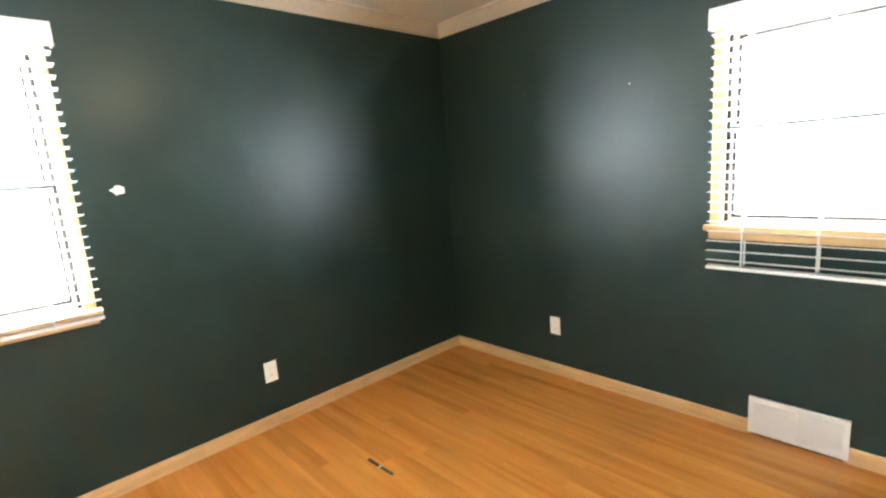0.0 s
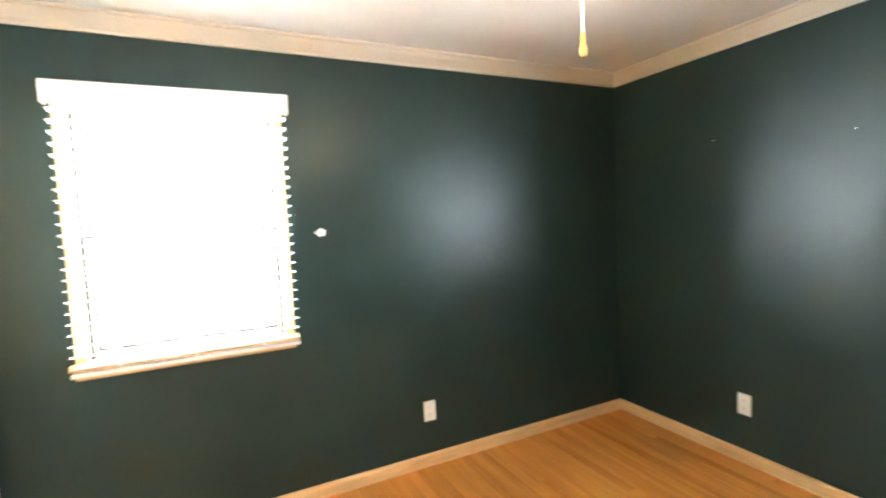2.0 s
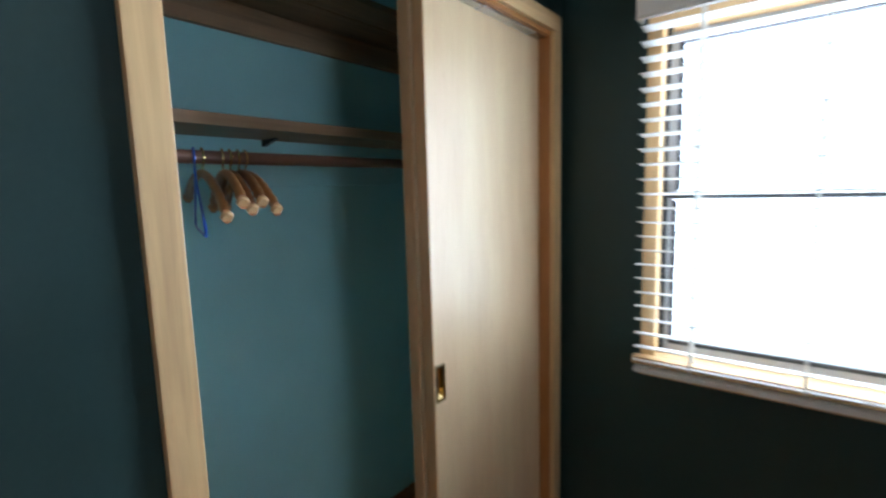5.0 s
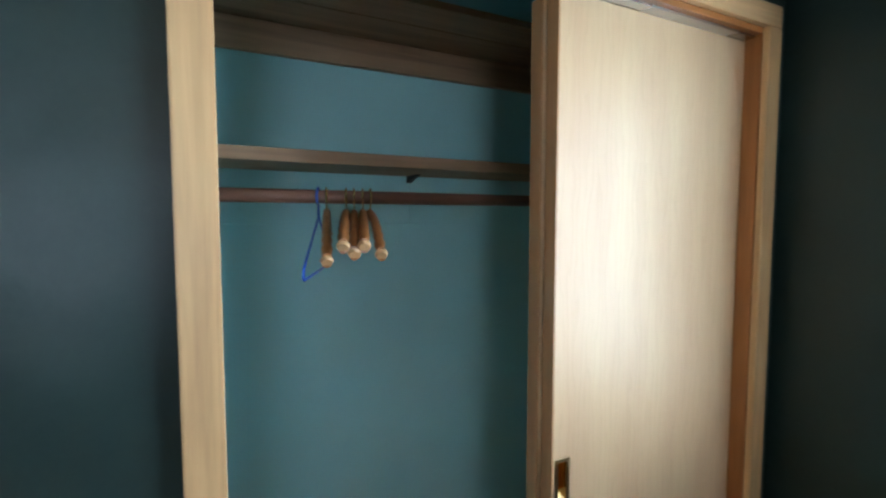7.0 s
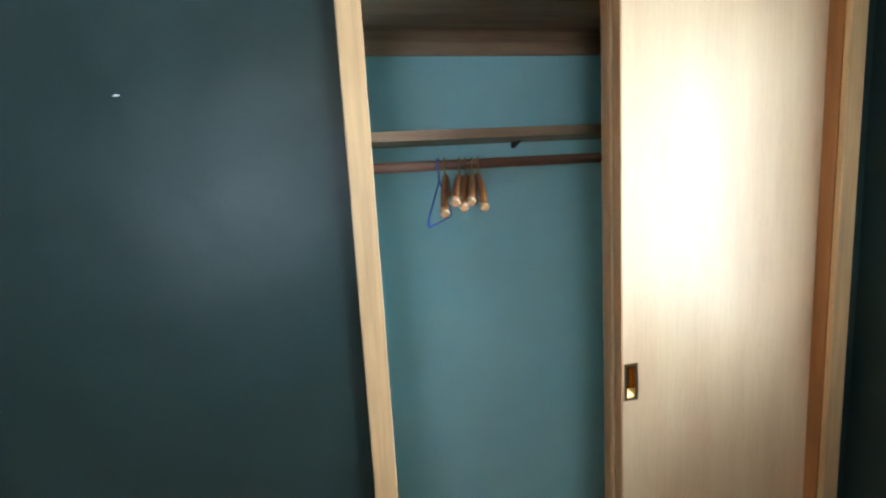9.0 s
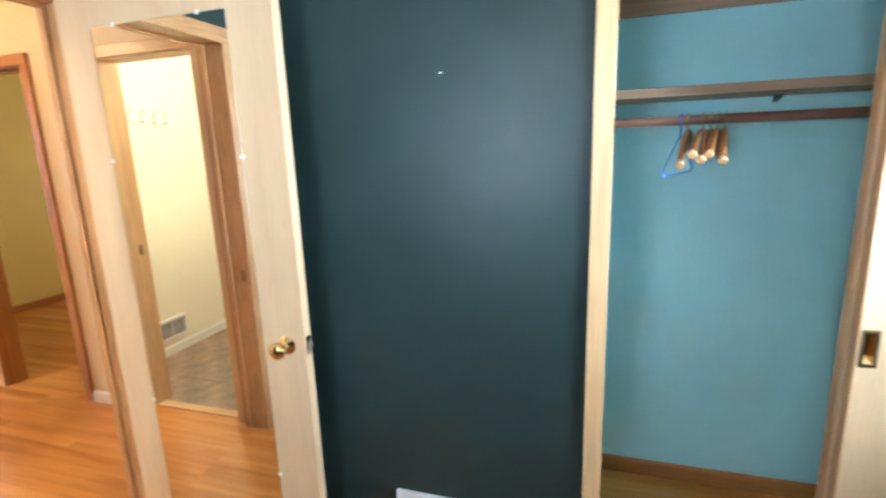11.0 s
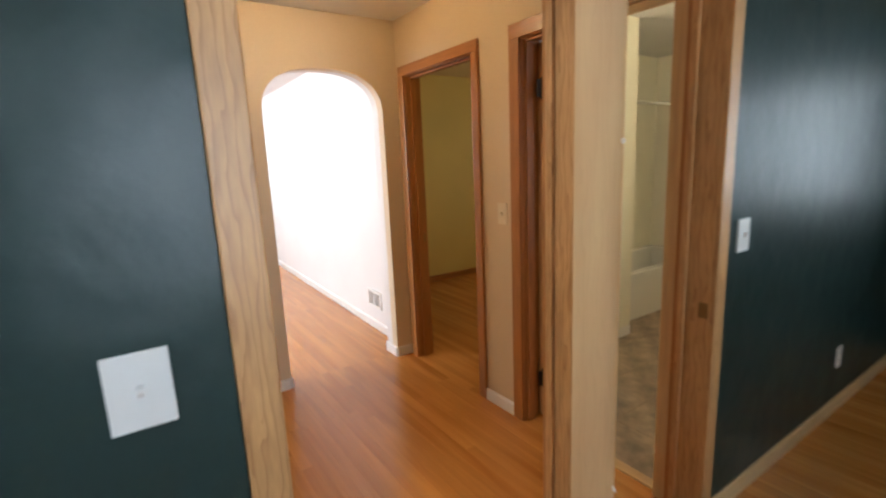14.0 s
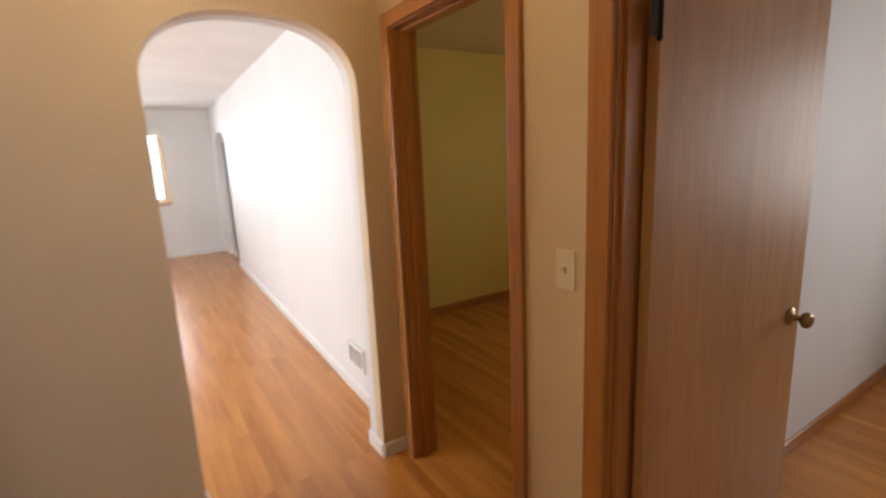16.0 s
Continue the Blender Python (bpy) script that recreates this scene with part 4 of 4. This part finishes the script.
part("shade", lathe(bmesh.new(), [(0.118, 2.4015), (0.128, 2.385), (0.120, 2.355), (0.090, 2.325), (0.082, 2.32)], Matrix.Identity(4)), BULBGLASS, hl, "lit frosted glass dome", smooth=True)
bl2 = thing("bath_ceiling_light", (-1.5, -3.75, 0), "lit bathroom ceiling light", "ceiling light")
part("base", lathe(bmesh.new(), [(0.09, 2.40), (0.095, 2.419)], Matrix.Identity(4)), STEEL, bl2, smooth=True)
part("shade", lathe(bmesh.new(), [(0.05, 2.32), (0.09, 2.34), (0.10, 2.37), (0.09, 2.3995)], Matrix.Identity(4)), BULBGLASS, bl2, "lit glass shade", smooth=True)

cab = thing("linen_cupboard", (0, 0, 0), "built-in honey birch linen cupboard with doors and drawers", "cupboard")
cx = HE
part("carcass", boxes((cx + 0.003, -2.0, CAB[0] + 0.003, CAB[1] - 0.003, 0.0, 2.297)), CABWOOD, cab)
part("face_trim", boxes((cx - 0.02, cx - E4, CAB[1] - 0.012, CAB[1] + 0.035, 0.0, 2.33), (cx - 0.02, cx - E4, CAB[0] + 0.012, CAB[1] - 0.0125, 2.285, 2.33), bevel=0.003), TRIMCREAM, cab, "cream painted edge trim")
mid = (CAB[0] + CAB[1]) / 2


def wood_knob(parent, y, z):
    bm = lathe(bmesh.new(), [(0.010, 0), (0.009, 0.012), (0.017, 0.020), (0.019, 0.028), (0.014, 0.035), (0.004, 0.037)], Matrix.Translation((cx - 0.021, y, z)) @ pose(0, 0, 0, 0, -90, 0), seg=18)
    return part("knob", bm, ENDWOOD, parent, "pale round wooden knob", smooth=True)


for y0, y1, ky in ((CAB[0] + 0.014, mid - 0.002, mid - 0.14), (mid + 0.002, CAB[1] - 0.014, mid + 0.135)):
    d = part("door", boxes((cx - 0.021, cx - 0.002, y0, y1, 1.003, 2.28), bevel=0.003), CABWOOD, cab, "honey birch cupboard door")
    wood_knob(d, ky, 1.255)
for z0, z1 in ((0.036, 0.243), (0.255, 0.493), (0.505, 0.755), (0.767, 0.993)):
    d = part("drawer", boxes((cx - 0.021, cx - 0.002, CAB[0] + 0.014, CAB[1] - 0.014, z0, z1), bevel=0.003), CABWOOD, cab, "honey birch drawer front")
    wood_knob(d, mid, (z0 + z1) / 2)
part("plinth", boxes((cx - 0.012, cx - 0.002, CAB[0] + 0.014, CAB[1] - 0.014, 0.0, 0.030)), CABWOOD, cab)

# ---- bathroom things ----
tub = thing("bathtub", (0, 0, 0), "white enamel bathtub in its alcove", "bathtub")
tb = bmesh.new()
box(tb, -0.898, 0.678, -4.76, -4.685, 0.0, 0.42, bevel=0.012)
box(tb, -0.898, 0.678, -5.355, -5.29, 0.0, 0.42, bevel=0.012)
box(tb, -0.898, -0.82, -5.29, -4.76, 0.0, 0.42)
box(tb, 0.60, 0.678, -5.29, -4.76, 0.0, 0.42)
box(tb, -0.82, 0.60, -5.29, -4.76, 0.0, 0.08)
part("basin", tb, TUB, tub)
sr = thing("shower_rod", (0, 0, 0), "white shower curtain rod over the tub", "shower rod")
part("pole", rod(bmesh.new(), (-0.899, -4.72, 1.86), (0.679, -4.72, 1.86), 0.0125), TUB, sr, smooth=True)
hr = thing("coat_hook_rail", (-1.715, -4.52, 1.79), "white rail with four wall hooks", "coat rack", rz=180)
part("rail", boxes((-0.20, 0.20, -0.014, -E4, -0.022, 0.022), bevel=0.004), PLASTIC, hr)
for k in range(4):
    u = -0.15 + k * 0.10
    part("hook", sweep([(u, -0.012, 0.008), (u, -0.045, 0.030), (u, -0.060, 0.055), (u, -0.052, 0.066)], 0.006), STEEL, hr, "metal coat hook")
    part("lower_hook", sweep([(u, -0.012, -0.006), (u, -0.03, -0.024), (u, -0.045, -0.018), (u, -0.048, -0.004)], 0.005), STEEL, hr)

# ---- outside ----
structure("ground", boxes((-400, 400, -400, 400, -0.75, -0.60)), GRASS, "lawn round the house", "ground")
nh = thing("neighbour_house", (-3, 9, -0.6), "pale sided house next door", "house")
part("wall", boxes((-6, 6, 0, 7, 0, 3.0)), SIDING, nh)
sd = bmesh.new()
for k in range(22):
    extrude_outline(sd, [(-6, -0.001, k * 0.135), (-6, -0.018, k * 0.135 + 0.002), (-6, -0.003, k * 0.135 + 0.133), (-6, -0.001, k * 0.135 + 0.133)], (12, 0, 0))
part("siding", sd, SIDING, nh)
rf = bmesh.new()
extrude_outline(rf, [(-6.3, -0.5, 2.95), (-6.3, 3.5, 5.0), (-6.3, 7.5, 2.95), (-6.3, 7.5, 3.1), (-6.3, 3.5, 5.2), (-6.3, -0.5, 3.1)], (12.6, 0, 0))
part("roof", rf, SHINGLE, nh)

# ---- floors ----
structure("subfloor", boxes((-7.3, 0.75, -12.55, 0.16, -0.12, -0.014)), GAP, "dark boards under the floor", "floor")


def plank_mesh(length, cache={}):
    key = round(length, 2)
    if key not in cache:
        w, e = 0.0571, 0.00015
        bm = bmesh.new()
        lo = [(0.0, 0.0001), (w, 0.0001), (w, key - 0.0001), (0.0, key - 0.0001)]
        hi = [(e, 0.0001 + e), (w - e, 0.0001 + e), (w - e, key - 0.0001 - e), (e, key - 0.0001 - e)]
        a = [bm.verts.new((x, y, -0.0139)) for x, y in lo]
        b = [bm.verts.new((x, y, -e)) for x, y in lo]
        c = [bm.verts.new((x, y, 0)) for x, y in hi]
        for p, q in ((a, b), (b, c)):
            for k in range(4):
                bm.faces.new((p[k - 1], p[k], q[k], q[k - 1]))
        bm.faces.new(c)
        cache[key] = mesh_of("plank", bm, FLOOR)
    return cache[key]


def plank_spots(x0, x1, y0, y1, seed):
    rnd = random.Random(seed)
    x = x0
    while x < x1 - 0.02:
        y = y0
        first = True
        while y < y1 - 0.02:
            ln = rnd.choice((0.75, 1.05, 1.35, 1.65, 1.95))
            if first:
                ln *= rnd.choice((0.4, 0.6, 0.8, 1.0))
                first = False
            if y + ln > y1 - 0.35:
                ln = y1 - y
            yield x, y, round(ln, 2)
            y += round(ln, 2)
        x += 0.0572


def floor_of(name, label, x0, x1, y0, y1, seed, singly):
    th = thing(name, (0, 0, 0), label, "floor", kind="structure")
    if singly:
        for x, y, ln in plank_spots(x0, x1, y0, y1, seed):
            o = new("plank", plank_mesh(ln))
            o.parent = th
            o.location = (x, y, 0)
        return
    vs, fs = [], []
    for x, y, ln in plank_spots(x0, x1, y0, y1, seed):
        me = plank_mesh(ln)
        k = len(vs)
        vs.extend((v.co.x + x, v.co.y + y, v.co.z) for v in me.vertices)
        fs.extend(tuple(i + k for i in p.vertices) for p in me.polygons)
    me = bpy.data.meshes.new("planks")
    me.from_pydata(vs, [], fs)
    me.materials.append(FLOOR)
    ob = new("planks", me)
    ob.parent = th
    ob["kind"] = "stuff"


floor_of("floor_living", "orange strip oak living room floor", -4.06, 0.0, -12.42, -5.42, 4, True)
floor_of("floor_passage", "orange strip oak passage floor", -5.2, -4.06, -12.42, -10.4, 14, False)
floor_of("floor_living_edge", "orange strip oak edge of the living room floor", -4.289, -4.062, -10.4, -7.13, 15, False)
floor_of("floor_yellow_room", "orange strip oak floor of the yellow room", -7.2, -4.06, -7.05, -4.27, 5, False)
floor_of("floor_west_room", "orange strip oak floor of the west room", -7.2, -4.06, -4.27, -1.82, 6, False)
floor_of("floor_closet", "worn oak strip closet floor", -4.19, -3.46, -1.75, -0.01, 7, False)
floor_of("floor_hall", "varnished orange oak strip floor of the hall", -4.06, -2.42, -5.42, -3.17, 8, True)
floor_of("floor_bedroom", "varnished orange oak strip floor of the bedroom", -3.455, 0.0, -3.17, -0.001, 9, True)
bf = thing("floor_bath", (0, 0, 0), "brown stone-look bathroom floor tiles", "floor", kind="structure")
tile = mesh_of("tile", boxes((0, 0.302, 0, 0.302, -0.013, 0.0), bevel=0.0015), BATHFLOOR)
for i in range(10):
    for j in range(7):
        o = new("tile", tile)
        o.parent = bf
        o.location = (-2.40 + i * 0.305, -4.69 - 0.62 + j * 0.305, 0)
